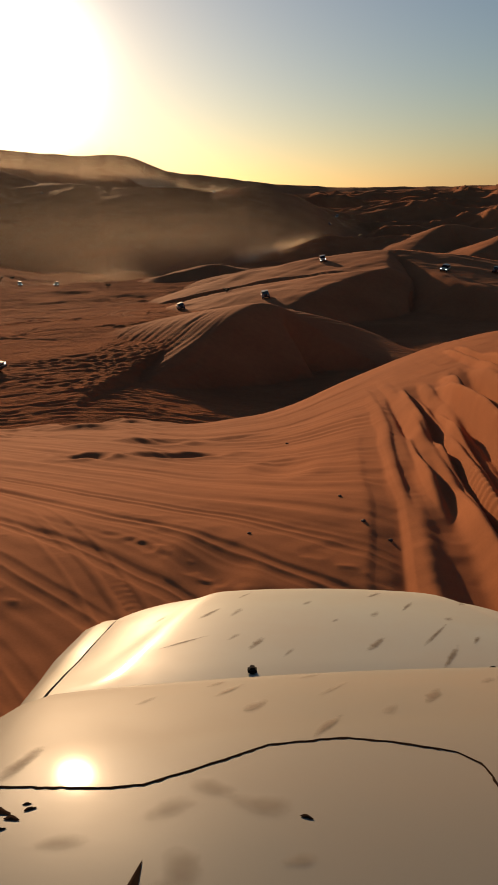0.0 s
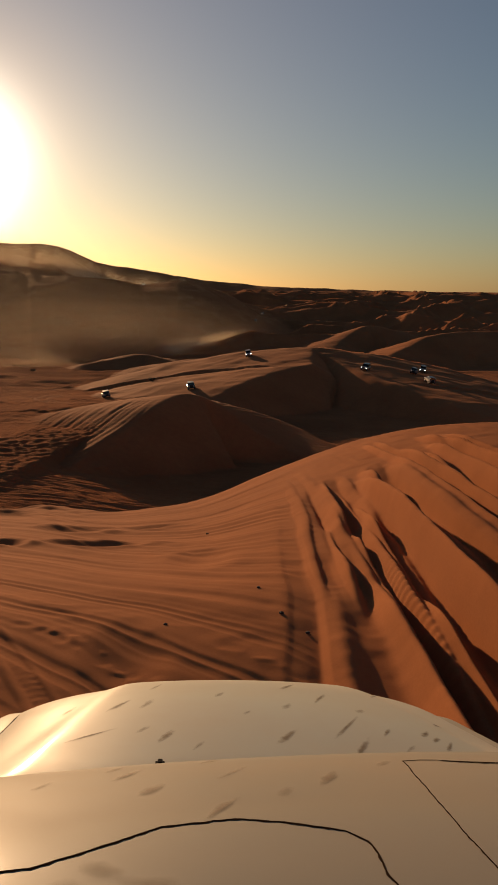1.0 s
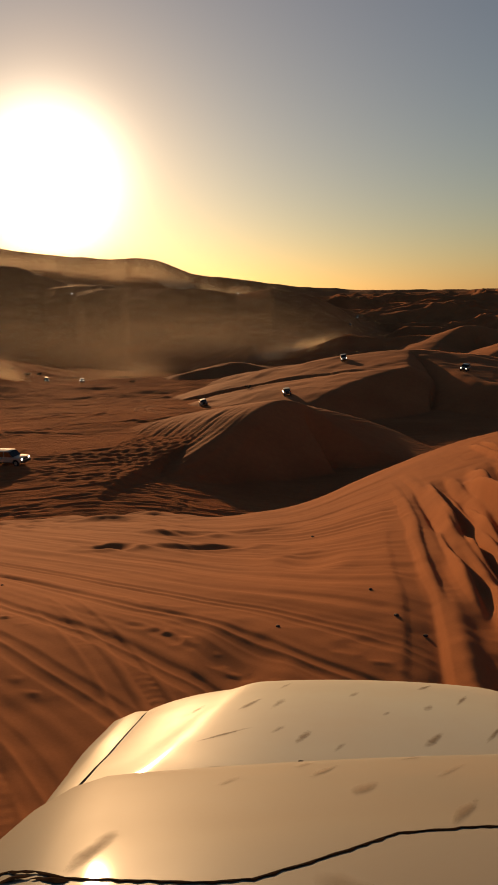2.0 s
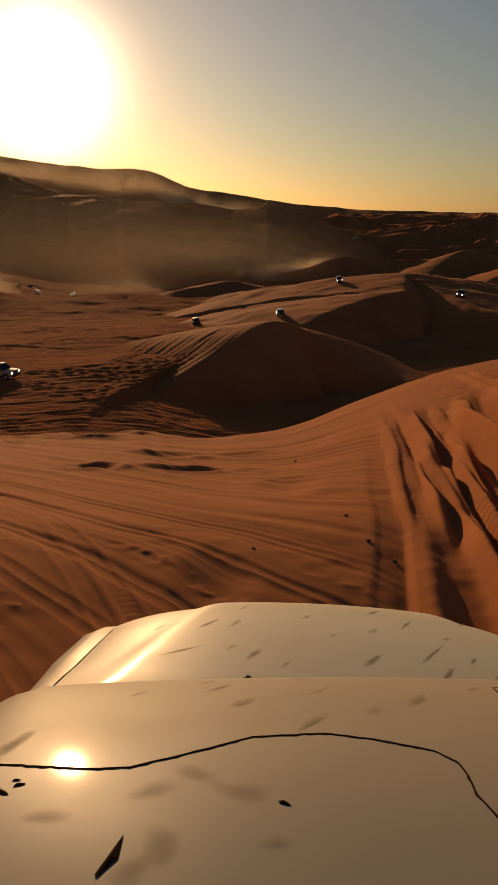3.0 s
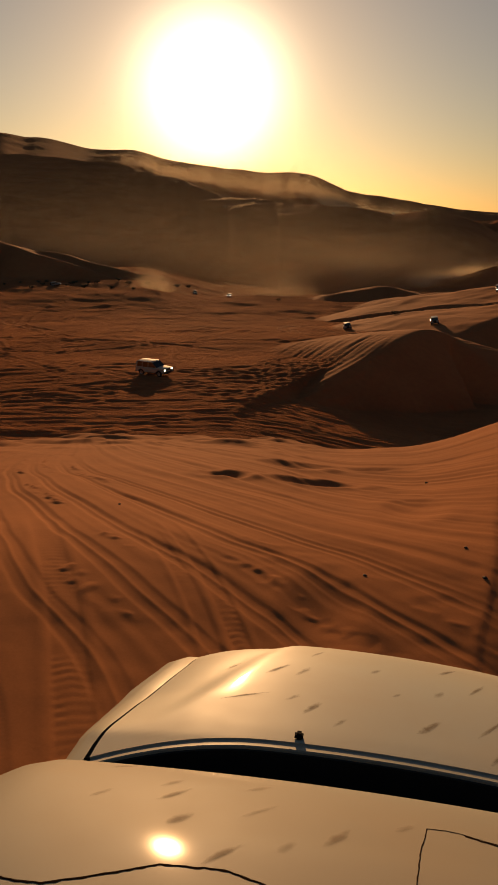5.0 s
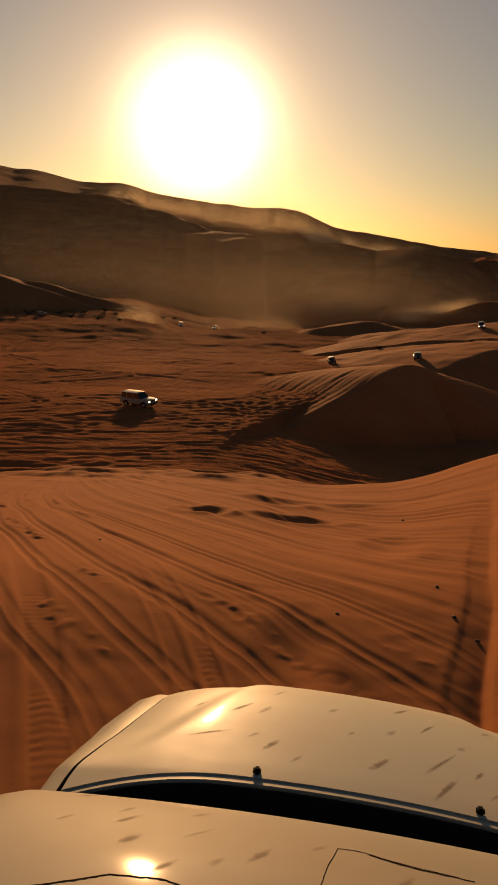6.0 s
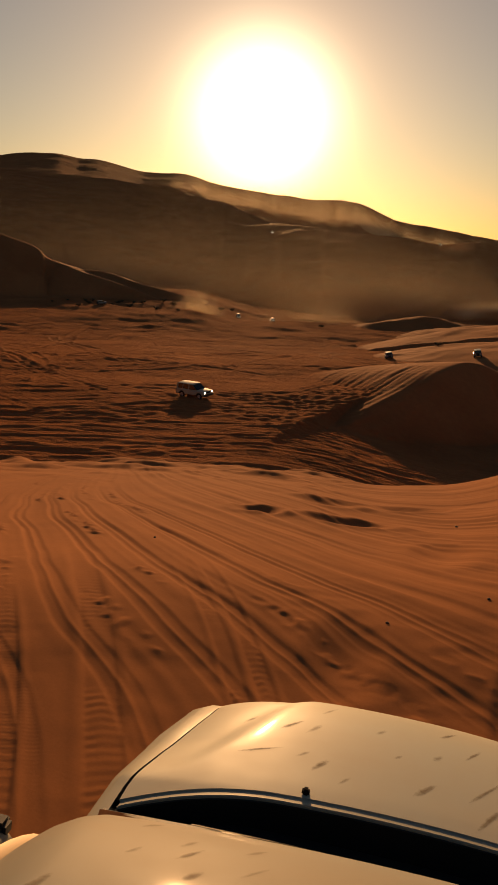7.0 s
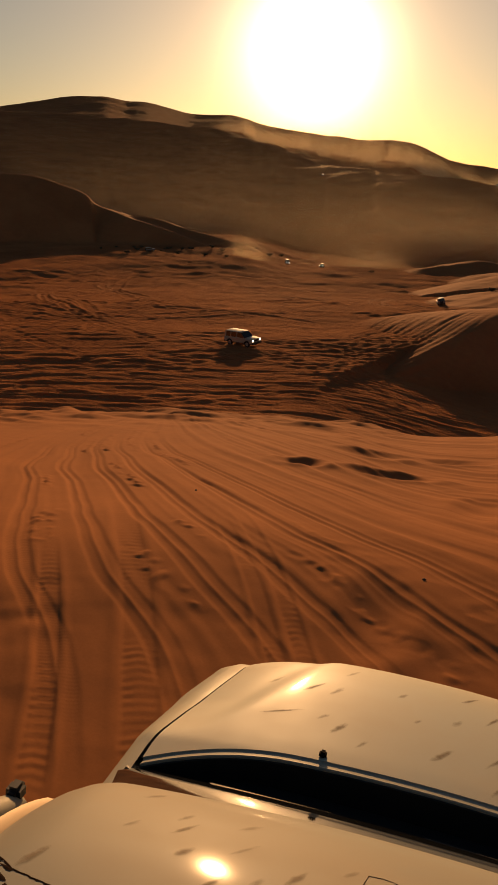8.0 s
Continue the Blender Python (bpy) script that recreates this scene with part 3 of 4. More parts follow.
def sheet(bm, rows):
    """Faces between rows of points of equal length. Returns the vertices."""
    vs = [[bm.verts.new(p) for p in row] for row in rows]
    for a, b in zip(vs, vs[1:]):
        for i in range(len(a) - 1):
            bm.faces.new((a[i], a[i + 1], b[i + 1], b[i]))
    return vs


def thick(bm, depth):
    """Gives an open sheet a thickness, to the back of its upper (or outer) face."""
    depth = abs(depth)
    bm.normal_update()
    up = sum(f.normal.z for f in bm.faces)
    if abs(up) < 0.2 * len(bm.faces):
        up = sum(f.normal.dot(f.calc_center_median() - Vector((0, f.calc_center_median().y, 0))) + f.normal.z for f in bm.faces)
    if up < 0:
        bmesh.ops.reverse_faces(bm, faces=bm.faces[:])
        bm.normal_update()
    faces, edge = bm.faces[:], [e for e in bm.edges if e.is_boundary]
    under = {v: bm.verts.new(v.co - v.normal * depth) for v in bm.verts[:]}
    for f in faces:
        bm.faces.new([under[v] for v in reversed(f.verts)])
    for e in edge:
        l = e.link_loops[0]
        a, b = l.vert, l.link_loop_next.vert
        bm.faces.new((b, a, under[a], under[b]))


def box(bm, lo, hi, bevel=0.0):
    m = Matrix.Translation([(a + b) / 2 for a, b in zip(lo, hi)]) @ Matrix.Diagonal([b - a for a, b in zip(lo, hi)] + [1])
    made = bmesh.ops.create_cube(bm, size=1, matrix=m)["verts"]
    if bevel:
        edges = list({e for v in made for e in v.link_edges})
        bmesh.ops.bevel(bm, geom=edges, offset=bevel, segments=2, affect="EDGES")


def lathe(bm, profile, axis_x, centre, n=28):
    """Turns a profile of (across, radius) round an axis along x."""
    rows = []
    for k in range(n + 1):
        a = 2 * math.pi * k / n
        rows.append([(axis_x + u, centre[0] + r * math.cos(a), centre[1] + r * math.sin(a)) for u, r in profile])
    sheet(bm, rows)
    bmesh.ops.remove_doubles(bm, verts=bm.verts, dist=1e-5)
    bmesh.ops.recalc_face_normals(bm, faces=bm.faces)


def interp(v, rows):
    return float(np.interp(v, [r[0] for r in rows], [r[1] for r in rows]))


def curve_at(v, rows, soft):
    """The same, with the corners rounded off."""
    at = [v + soft * k / 4 for k in range(-4, 5)]
    return float(np.mean(np.interp(at, [r[0] for r in rows], [r[1] for r in rows])))


# ---- the white car that carries the view ----
ROOF = ((-3.6, 1.80), (-3.4, 1.86), (-3.0, 1.895), (-2.4, 1.90), (-1.9, 1.893), (-1.6, 1.885), (-1.4, 1.872), (-1.3, 1.859), (-1.2, 1.832), (-1.1, 1.805), (-1.0, 1.766), (-0.9, 1.712), (-0.84, 1.672), (-0.80, 1.640), (-0.76, 1.606), (-0.72, 1.570), (-0.66, 1.510))
BONNET = ((0.03, 1.171), (0.07, 1.1725), (0.12, 1.170), (0.3, 1.156), (0.45, 1.140), (0.6, 1.119), (0.75, 1.092), (0.85, 1.066), (0.92, 1.036), (0.97, 1.000), (1.00, 0.95))


def roof_z(x, y):
    u = abs(x) / 0.74
    return curve_at(y, ROOF, min(0.12, max(0.0, -0.66 - y))) + 0.018 - 0.05 * u * u - 0.05 * max(0.0, (u - 0.86) / 0.14) ** 2


def bonnet_half(y):
    return interp(y, ((0.0, 0.86), (0.3, 0.83), (0.6, 0.785), (0.86, 0.745), (1.0, 0.70)))


def bonnet_z(x, y):
    u = abs(x)
    t = min(1.0, max(0.0, (u - 0.36 - 0.42 * (0.9 - y)) / 0.11))
    t = t * t * (3 - 2 * t)
    return curve_at(y, BONNET, min(0.06, max(0.0, y - 0.03), max(0.0, 1.0 - y))) - 0.018 * t * min(1, max(0, (y - 0.1) / 0.3)) - 0.055 * (u / 0.75) ** 2 - 0.055 * (u / 0.75) ** 5 * min(1, max(0, (y - 0.05) / 0.7))


def bonnet_rear(x):
    """The line of the bonnet's rear edge: it runs back towards the pillars."""
    return 0.06 - 0.13 * max(0.0, (abs(x) - 0.40) / 0.46) ** 2


def span(a, b, n):
    return [a + (b - a) * k / n for k in range(n + 1)]


def wheel(parent, x, y, radius=0.40, width=0.27):
    s = 1 if x > 0 else -1
    bm = bmesh.new()
    h = width / 2
    lathe(bm, [(-h, radius * 0.60), (-h, radius * 0.90), (-h * 0.75, radius), (h * 0.75, radius), (h, radius * 0.90), (h, radius * 0.60), (-h, radius * 0.60)], x, (y, radius))
    tyre = smooth(part("wheel", bm, RUBBER, parent))
    bm = bmesh.new()
    f = s * h * 0.8
    lathe(bm, [(-f * 0.5, radius * 0.60), (f, radius * 0.60), (f * 0.9, radius * 0.52), (f * 0.5, radius * 0.45), (f * 0.6, radius * 0.2), (f * 0.9, radius * 0.16), (f * 0.9, 0.001)], x, (y, radius))
    for k in range(6):
        a = math.pi * k / 3
        c, d = math.cos(a), math.sin(a)
        q = [(y + radius * (w * -d + v * c), radius + radius * (w * c + v * d)) for v, w in ((0.15, -0.07), (0.58, -0.10), (0.58, 0.10), (0.15, 0.07))]
        lo = [bm.verts.new((x + f * 0.55, *p)) for p in q]
        hi = [bm.verts.new((x + f * 0.92, *p)) for p in q]
        bm.faces.new(hi)
        for i in range(4):
            bm.faces.new((lo[i], lo[(i + 1) % 4], hi[(i + 1) % 4], hi[i]))
    bmesh.ops.recalc_face_normals(bm, faces=bm.faces)
    smooth(part("rim", bm, STEEL, tyre, "grey alloy rim with six spokes"))


def arch(y, axles, base, radius=0.47):
    """The lower edge of the body: over each wheel it rises in an arc."""
    z = base
    for a in axles:
        if abs(y - a) < radius:
            z = max(z, 0.40 + math.sqrt(radius * radius - (y - a) ** 2))
    return z


def carrying_car():
    car = new("off_road_car", None)
    car.matrix_world = CAR
    tagged(car, "dirty white off-road car with scratched, cracked roof on sand", "car")
    axles = (0.30, -2.50)
    # roof skin
    bm = bmesh.new()
    sheet(bm, [[(x, y, roof_z(x, y)) for x in span(-0.74, 0.74, 48)] for y in span(-3.6, -0.66, 98)])
    thick(bm, -0.03)
    # this skin's tone holds shade as well as dust
    smooth(part("roof", bm, SHADED_ROOF_WHITE, car, "dusty white steel roof, shade put into its paint"))
    # bonnet skin, in front of the seam
    bm = bmesh.new()
    rows = []
    for v in span(0, 1, 52):
        row = []
        for u in span(-1, 1, 60):
            y = bonnet_rear(u * 0.86) * (1 - v) + v
            row.append((u * bonnet_half(y), y, bonnet_z(u * bonnet_half(y), max(y, 0.03))))
        rows.append(row)
    sheet(bm, rows)
    thick(bm, -0.02)
    smooth(part("bonnet", bm, LIT_BONNET_WHITE, car, "white bonnet with raised middle and dirt streaks"))
    # rear lip of the bonnet, turned up before the gap
    bm = bmesh.new()
    sheet(bm, [[(x, bonnet_rear(x) + dy, bonnet_z(x, 0.06) + dz) for x in span(-0.855, 0.855, 48)] for dy, dz in ((0.0, 0.0), (-0.003, -0.004), (-0.007, -0.0045), (-0.032, -0.001), (-0.036, -0.004), (-0.037, -0.011))])
    thick(bm, -0.012)
    smooth(part("bonnet_lip", bm, WHITE, car))
    bm = bmesh.new()
    sheet(bm, [[(x, bonnet_rear(x) - 0.036, bonnet_z(x, 0.06) - 0.010), (x, bonnet_rear(x) - 0.040, 1.0)] for x in span(-0.87, 0.87, 32)])
    thick(bm, 0.008)
    part("bonnet_seal", bm, RUBBER, car, "black rubber bonnet seal")
    # front wings, body sides, nose and tail
    for s in (-1, 1):
        bm = bmesh.new()
        rows = []
        for y in span(-0.50, 1.04, 56):
            b = bonnet_half(max(0.0, min(y, 1.0))) + 0.012
            zt = bonnet_z(b, max(0.03, min(y, 1.0)))
            if y < 0.02:
                zt += 0.03 * min(1.0, (0.02 - y) / 0.5)
            out = interp(y, ((-0.5, 0.965), (-0.02, 0.955), (0.5, 0.95), (0.85, 0.90), (1.0, 0.83), (1.04, 0.78)))
            low = arch(y, axles, 0.50)
            rows.append([(s * b, y, zt - 0.003), (s * (b + 0.35 * (out - b)), y, zt - 0.008), (s * (b + 0.7 * (out - b)), y, zt - 0.032), (s * (b + 0.92 * (out - b)), y, zt - 0.075), (s * out, y, zt - 0.14), (s * out, y, min(zt - 0.16, max(low + 0.06, 0.8))), (s * (out - 0.01), y, low)])
        sheet(bm, rows)
        bmesh.ops.recalc_face_normals(bm, faces=bm.faces)
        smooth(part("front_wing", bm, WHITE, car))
        bm = bmesh.new()
        sheet(bm, [[(s * (bonnet_half(y) + o), y, bonnet_z(bonnet_half(max(0.0, y)), max(0.03, y)) - 0.012) for o in (-0.012, 0.02)] for y in span(-0.06, 0.99, 32)])
        thick(bm, 0.004)
        part("panel_gap", bm, RUBBER, car, "dark panel gap beside the bonnet")
        bm = bmesh.new()
        rows = []
        for y in span(-3.62, -0.50, 70):
            low = arch(y, axles, 0.46)
            top = interp(y, ((-0.9, 1.145), (-0.45, 1.125), (-0.02, 1.075)))
            rows.append([(s * 0.90, y, top), (s * 0.945, y, top - 0.025), (s * 0.965, y, min(1.04, top - 0.07)), (s * 0.965, y, 0.85 if low < 0.8 else low + 0.03), (s * 0.95, y, low)])
        sheet(bm, rows)
        bmesh.ops.recalc_face_normals(bm, faces=bm.faces)
        smooth(part("body_side", bm, WHITE, car))
        # side glass leaning in to the roof, with pillars
        for y0, y1 in ((-1.72, -0.62), (-2.62, -1.80), (-3.42, -2.70)):
            bm = bmesh.new()
            if y1 > -1:
                sheet(bm, [[(s * 0.905, y0, 1.15), (s * 0.905, -0.30, 1.15)], [(s * 0.79, y0, 1.74), (s * 0.79, -1.02, 1.66)]])
            else:
                sheet(bm, [[(s * 0.905, y0, 1.15), (s * 0.905, y1, 1.15)], [(s * 0.775, y0, 1.75), (s * 0.775, y1, 1.75)]])
            thick(bm, 0.006)
            part("side_window", bm, GLASS, car, "dark tinted side window")
        for y in (-1.76, -2.66, -3.50):
            bm = bmesh.new()
            w = 0.045 if y > -3 else 0.09
            sheet(bm, [[(s * 0.912, y - w, 1.14), (s * 0.912, y + w, 1.14)], [(s * 0.772, y - w, 1.79), (s * 0.772, y + w, 1.79)]])
            thick(bm, 0.03)
            part("pillar", bm, WHITE, car)
        bm = bmesh.new()
        sheet(bm, [[(s * 0.864, -0.10, 1.05), (s * 0.91, -0.24, 1.06)], [(s * 0.722, -0.70, 1.48), (s * 0.79, -0.84, 1.52)]])
        thick(bm, 0.03)
        part("windscreen_pillar", bm, WHITE, car)
        # drip channel and outer rail along the roof
        bm = bmesh.new()
        sheet(bm, [[(s * 0.742, y, roof_z(0.74, y) - 0.004), (s * 0.760, y, roof_z(0.74, y) - 0.018), (s * 0.790, y, roof_z(0.74, y) - 0.020)] for y in span(-3.5, -0.86, 50)])
        thick(bm, 0.01)
        smooth(part("drip_channel", bm, CHANNEL, car, "dusty brown drip channel"))
        bm = bmesh.new()
        sheet(bm, [[(s * 0.792, y, roof_z(0.74, y) - 0.024), (s * 0.802, y, roof_z(0.74, y) - 0.05), (s * 0.820, y, roof_z(0.74, y) - 0.05)] for y in span(-3.5, -0.90, 50)])
        thick(bm, 0.008)
        part("door_seal", bm, RUBBER, car, "black rubber door seal")
        bm = bmesh.new()
        sheet(bm, [[(s * (0.838 + 0.026 * math.cos(a)), y, roof_z(0.74, y) - 0.045 + 0.022 * math.sin(a)) for a in span(math.pi, -0.6, 8)] for y in span(-3.45, -0.90, 50)])
        thick(bm, 0.006)
        smooth(part("door_frame", bm, WHITE, car))
        bm = bmesh.new()
        z = roof_z(0.74, -0.90) - 0.03
        box(bm, (s * 0.838 - 0.016, -0.925, z), (s * 0.838 + 0.016, -0.885, z + 0.035), 0.008)
        part("frame_clip", bm, PLASTIC, car, "small black clip")
        # door mirror
        bm = bmesh.new()
        box(bm, (min(s * 0.99, s * 1.13), -0.68, 0.96), (max(s * 0.99, s * 1.13), -0.58, 1.10), 0.035)
        mirror = smooth(part("door_mirror", bm, PLASTIC, car, "black door mirror"))
        bm = bmesh.new()
        box(bm, (min(s * 1.005, s * 1.115), -0.686, 0.98), (max(s * 1.005, s * 1.115), -0.680, 1.08), 0.002)
        part("mirror_glass", bm, STEEL, mirror)
        bm = bmesh.new()
        box(bm, (min(s * 0.93, s * 1.0), -0.65, 0.98), (max(s * 0.93, s * 1.0), -0.61, 1.02), 0.01)
        part("mirror_arm", bm, PLASTIC, mirror)
        bm = bmesh.new()
        box(bm, (min(s * 0.52, s * 0.80), 0.96, 0.64), (max(s * 0.52, s * 0.80), 1.04, 0.81), 0.025)
        part("headlamp", bm, LAMP, car, "clear headlamp")
        bm = bmesh.new()
        box(bm, (min(s * 0.80, s * 0.93), -3.66, 0.80), (max(s * 0.80, s * 0.93), -3.60, 1.10), 0.015)
        part("tail_lamp", bm, RED_LENS, car, "red tail lamp")
        bm = bmesh.new()
        box(bm, (min(s * 0.90, s * 1.02), -1.95, 0.40), (max(s * 0.90, s * 1.02), -0.25, 0.46), 0.02)
        part("side_step", bm, PLASTIC, car, "black side step")
        for y in axles:
            wheel(car, s * 0.80, y)
        for y0 in (-0.72, -1.92):
            bm = bmesh.new()
            box(bm, (min(s * 0.963, s * 0.99), y0 - 0.20, 0.98), (max(s * 0.963, s * 0.99), y0, 1.01), 0.008)
            part("door_handle", bm, PLASTIC, car)
    # windscreen and the black gap at its foot
    bm = bmesh.new()
    sheet(bm, [[(u * w, y - 0.05 * u * u, z) for u in span(-1, 1, 16)] for y, z, w in ((-0.05, 1.08, 0.862), (-0.43, 1.37, 0.785), (-0.665, 1.485, 0.722))])
    thick(bm, 0.006)
    smooth(part("windscreen", bm, GLASS, car, "dark windscreen glass"))
    bm = bmesh.new()
    sheet(bm, [[(x, 0.01 + dy, 1.075 - 0.03 * (x / 0.8) ** 2 + 0.045 * max(0.0, (abs(x) - 0.79) / 0.095) + dz) for x in span(-0.885, 0.885, 24)] for dy, dz in ((0.0, -0.01), (-0.06, -0.02), (-0.16, 0.03))])
    thick(bm, 0.01)
    part("cowl", bm, PLASTIC, car, "black plastic cowl")
    for x0, x1 in ((-0.62, -0.02), (0.02, 0.60)):
        bm = bmesh.new()
        sheet(bm, [[(x0 + (x1 - x0) * k / 12, -0.13 - 0.02 * k / 12 + o, 1.138 + 0.012 * k / 12 - 0.03 * ((x0 + (x1 - x0) * k / 12) / 0.8) ** 2) for o in (-0.006, 0.006)] for k in range(13)])
        thick(bm, 0.01)
        part("wiper", bm, PLASTIC, car, "black wiper blade")
    # washer jets
    for x in (-0.318, 0.333):
        y = 0.085
        z = bonnet_z(x, y)
        bm = bmesh.new()
        box(bm, (x - 0.012, y - 0.013, z - 0.004), (x + 0.012, y + 0.013, z + 0.018), 0.006)
        part("washer_jet", bm, JET, car, "small black washer jet")
    # nose, bumpers, floor, tail
    bm = bmesh.new()
    sheet(bm, [[(u * 0.74, 1.005 + 0.03 * (1 - u * u), z) for u in span(-1, 1, 12)] for z in (0.60, 0.75, 0.86)])
    thick(bm, 0.02)
    nose = part("grille_panel", bm, WHITE, car)
    for z in (0.68, 0.74, 0.80, 0.86):
        bm = bmesh.new()
        box(bm, (-0.48, 1.03, z), (0.48, 1.055, z + 0.03), 0.006)
        part("grille_bar", bm, PLASTIC, nose)
    bm = bmesh.new()
    sheet(bm, [[(u * 0.93, 1.02 + dy + 0.10 * (1 - u ** 4), z) for u in span(-1, 1, 16)] for dy, z in ((-0.08, 0.62), (0.0, 0.60), (0.02, 0.50), (0.0, 0.40), (-0.10, 0.36))])
    thick(bm, 0.02)
    smooth(part("front_bumper", bm, WHITE, car))
    bm = bmesh.new()
    box(bm, (-0.92, -3.74, 0.44), (0.92, -3.58, 0.64), 0.04)
    smooth(part("rear_bumper", bm, PLASTIC, car))
    bm = bmesh.new()
    box(bm, (-0.90, -3.63, 0.62), (0.90, -3.59, 1.16), 0.012)
    gate = part("tailgate", bm, WHITE, car)
    bm = bmesh.new()
    sheet(bm, [[(-0.80, -3.625, 1.16), (0.80, -3.625, 1.16)], [(-0.70, -3.60, 1.76), (0.70, -3.60, 1.76)]])
    thick(bm, 0.006)
    part("rear_window", bm, GLASS, gate)
    bm = bmesh.new()
    box(bm, (-0.84, -3.56, 0.34), (0.84, 0.95, 0.50), 0.02)
    part("underbody", bm, PLASTIC, car)
    return car


HOST = carrying_car()


# ---- dirt, cracks and scratches on the car ----
def stain_material(name, colour, strength, scale):
    """A thin stain whose edge breaks up: opaque in its middle, nothing at its rim."""
    m = material(name, colour, 0.8)
    tree = m.node_tree
    bsdf = tree.nodes["Principled BSDF"]
    uv = node(m, "ShaderNodeTexCoord")
    away = node(m, "ShaderNodeVectorMath")
    away.operation = "DISTANCE"
    away.inputs[1].default_value = (0.5, 0.5, 0.0)
    link(m, uv.outputs["UV"], away.inputs[0])
    grain = node(m, "ShaderNodeTexNoise", Scale=scale, Detail=5.0, Roughness=0.7)
    link(m, uv.outputs["Object"], grain.inputs["Vector"])
    sum_ = node(m, "ShaderNodeMath")
    sum_.operation = "MULTIPLY_ADD"
    sum_.inputs[1].default_value = 0.55
    link(m, grain.outputs["Fac"], sum_.inputs[0])
    link(m, away.outputs["Value"], sum_.inputs[2])
    cover = node(m, "ShaderNodeMapRange")
    cover.inputs["From Min"].default_value, cover.inputs["From Max"].default_value = 0.36, 0.70
    cover.inputs["To Min"].default_value, cover.inputs["To Max"].default_value = strength, 0.0
    link(m, sum_.outputs[0], cover.inputs["Value"])
    link(m, cover.outputs["Result"], bsdf.inputs["Alpha"])
    return m


MUD = stain_material("dried_mud_stain", (0.15, 0.105, 0.065), 0.62, 60)
FAINT = stain_material("faint_dust_stain", (0.20, 0.15, 0.10), 0.34, 40)


def stain(name, surface, x, y, length, width, angle, mat, seed):
    """A streak lying on the sheet metal, following its curve."""
    bm = bmesh.new()
    uv = bm.loops.layers.uv.new("UVMap")
    c, s = math.cos(radians(angle)), math.sin(radians(angle))
    n, k = 8, 4
    grid = []
    for i in range(n + 1):
        row = []
        for j in range(k + 1):
            u, v = i / n - 0.5, j / k - 0.5
            w = width * (1.0 + 0.12 * math.sin(seed * 3.1 + i * 0.9))
            px, py = x + c * u * length - s * v * w, y + s * u * length + c * v * w
            row.append((bm.verts.new((px, py, surface(px, py) + 0.0007)), (i / n, j / k)))
        grid.append(row)
    for a, b in zip(grid, grid[1:]):
        for j in range(k):
            f = bm.faces.new((a[j][0], b[j][0], b[j + 1][0], a[j + 1][0]))
            for loop, q in zip(f.loops, (a[j], b[j], b[j + 1], a[j + 1])):
                loop[uv].uv = q[1]
    bmesh.ops.recalc_face_normals(bm, faces=bm.faces)
    return part(name, bm, mat, HOST)


BONNET_MARKS = ((0.250, 0.338, 0.16, 1), (0.245, 0.172, 0.14, 1), (0.465, 0.097, 0.12, 1), (0.367, 0.313, 0.06, 1), (0.494, 0.331, 0.05, 1), (0.584, 0.455, 0.05, 1),
                (0.539, 0.248, 0.07, 1), (0.514, 0.291, 0.04, 1), (0.050, 0.250, 0.09, 1), (0.230, 0.600, 0.10, 1), (0.151, 0.740, 0.08, 1), (-0.293, 0.271, 0.07, 1),
                (-0.300, 0.745, 0.07, 0), (-0.355, 0.328, 0.05, 0), (0.336, 0.488, 0.04, 0), (-0.209, 0.195, 0.05, 0),
                (-0.422, 0.555, 0.09, 1), (-0.338, 0.545, 0.07, 0), (-0.037, 0.438, 0.03, 0), (0.451, 0.700, 0.06, 0), (0.10, 0.50, 0.05, 0), (0.40, 0.20, 0.06, 0), (-0.10, 0.62, 0.05, 0), (-0.58, 0.62, 0.06, 0))
for k, (x, y, length, strong) in enumerate(BONNET_MARKS):
    stain("dirt_streak", bonnet_z, x, y, length * 1.7, 0.019 + 0.006 * (k % 3) + (0.025 if k == 2 else 0), 57 + 5 * math.sin(k * 2.3), MUD if strong else FAINT, k)
stain("dirt_streak", bonnet_z, -0.499, 0.321, 0.20, 0.016, 24, MUD, 30)
ROOF_MARKS = ((-0.437, -1.066, 0.050, 1), (-0.450, -1.020, 0.040, 0), (-0.415, -1.143, 0.035, 1), (-0.330, -1.094, 0.050, 0), (-0.238, -1.141, 0.050, 1), (-0.290, -1.180, 0.030, 0),
              (-0.356, -1.215, 0.045, 1), (-0.159, -1.081, 0.035, 0), (-0.536, -0.93, 0.05, 0), (-0.525, -1.090, 0.030, 0), (-0.34, -1.00, 0.04, 0), (-0.05, -1.16, 0.05, 1), (0.10, -1.05, 0.05, 0), (0.2, -1.2, 0.06, 1), (0.0, -1.4, 0.06, 0), (0.3, -1.5, 0.07, 1))
for k, (x, y, length, strong) in enumerate(ROOF_MARKS):
    stain("dirt_streak", roof_z, x, y, length * 1.6, 0.012 + 0.004 * (k % 3), 60 + 6 * math.sin(k * 1.7), MUD if strong else FAINT, k + 50)
stain("dirt_streak", roof_z, -0.619, -1.241, 0.085, 0.022, 70, MUD, 71)
BLOTCHES = ((-0.461, -1.319, 0.05, 140), (-0.425, -1.349, 0.06, 150), (-0.493, -1.344, 0.055, 30), (-0.482, -1.417, 0.06, 100), (-0.567, -1.375, 0.045, 0), (-0.498, -1.438, 0.05, 60), (-0.407, -1.416, 0.03, 10), (-0.35, -1.5, 0.07, 40))
for k, (x, y, size, turn) in enumerate(BLOTCHES):
    stain("dust_blotch", roof_z, x, y, size, size * 0.6, turn, FAINT, k + 80)


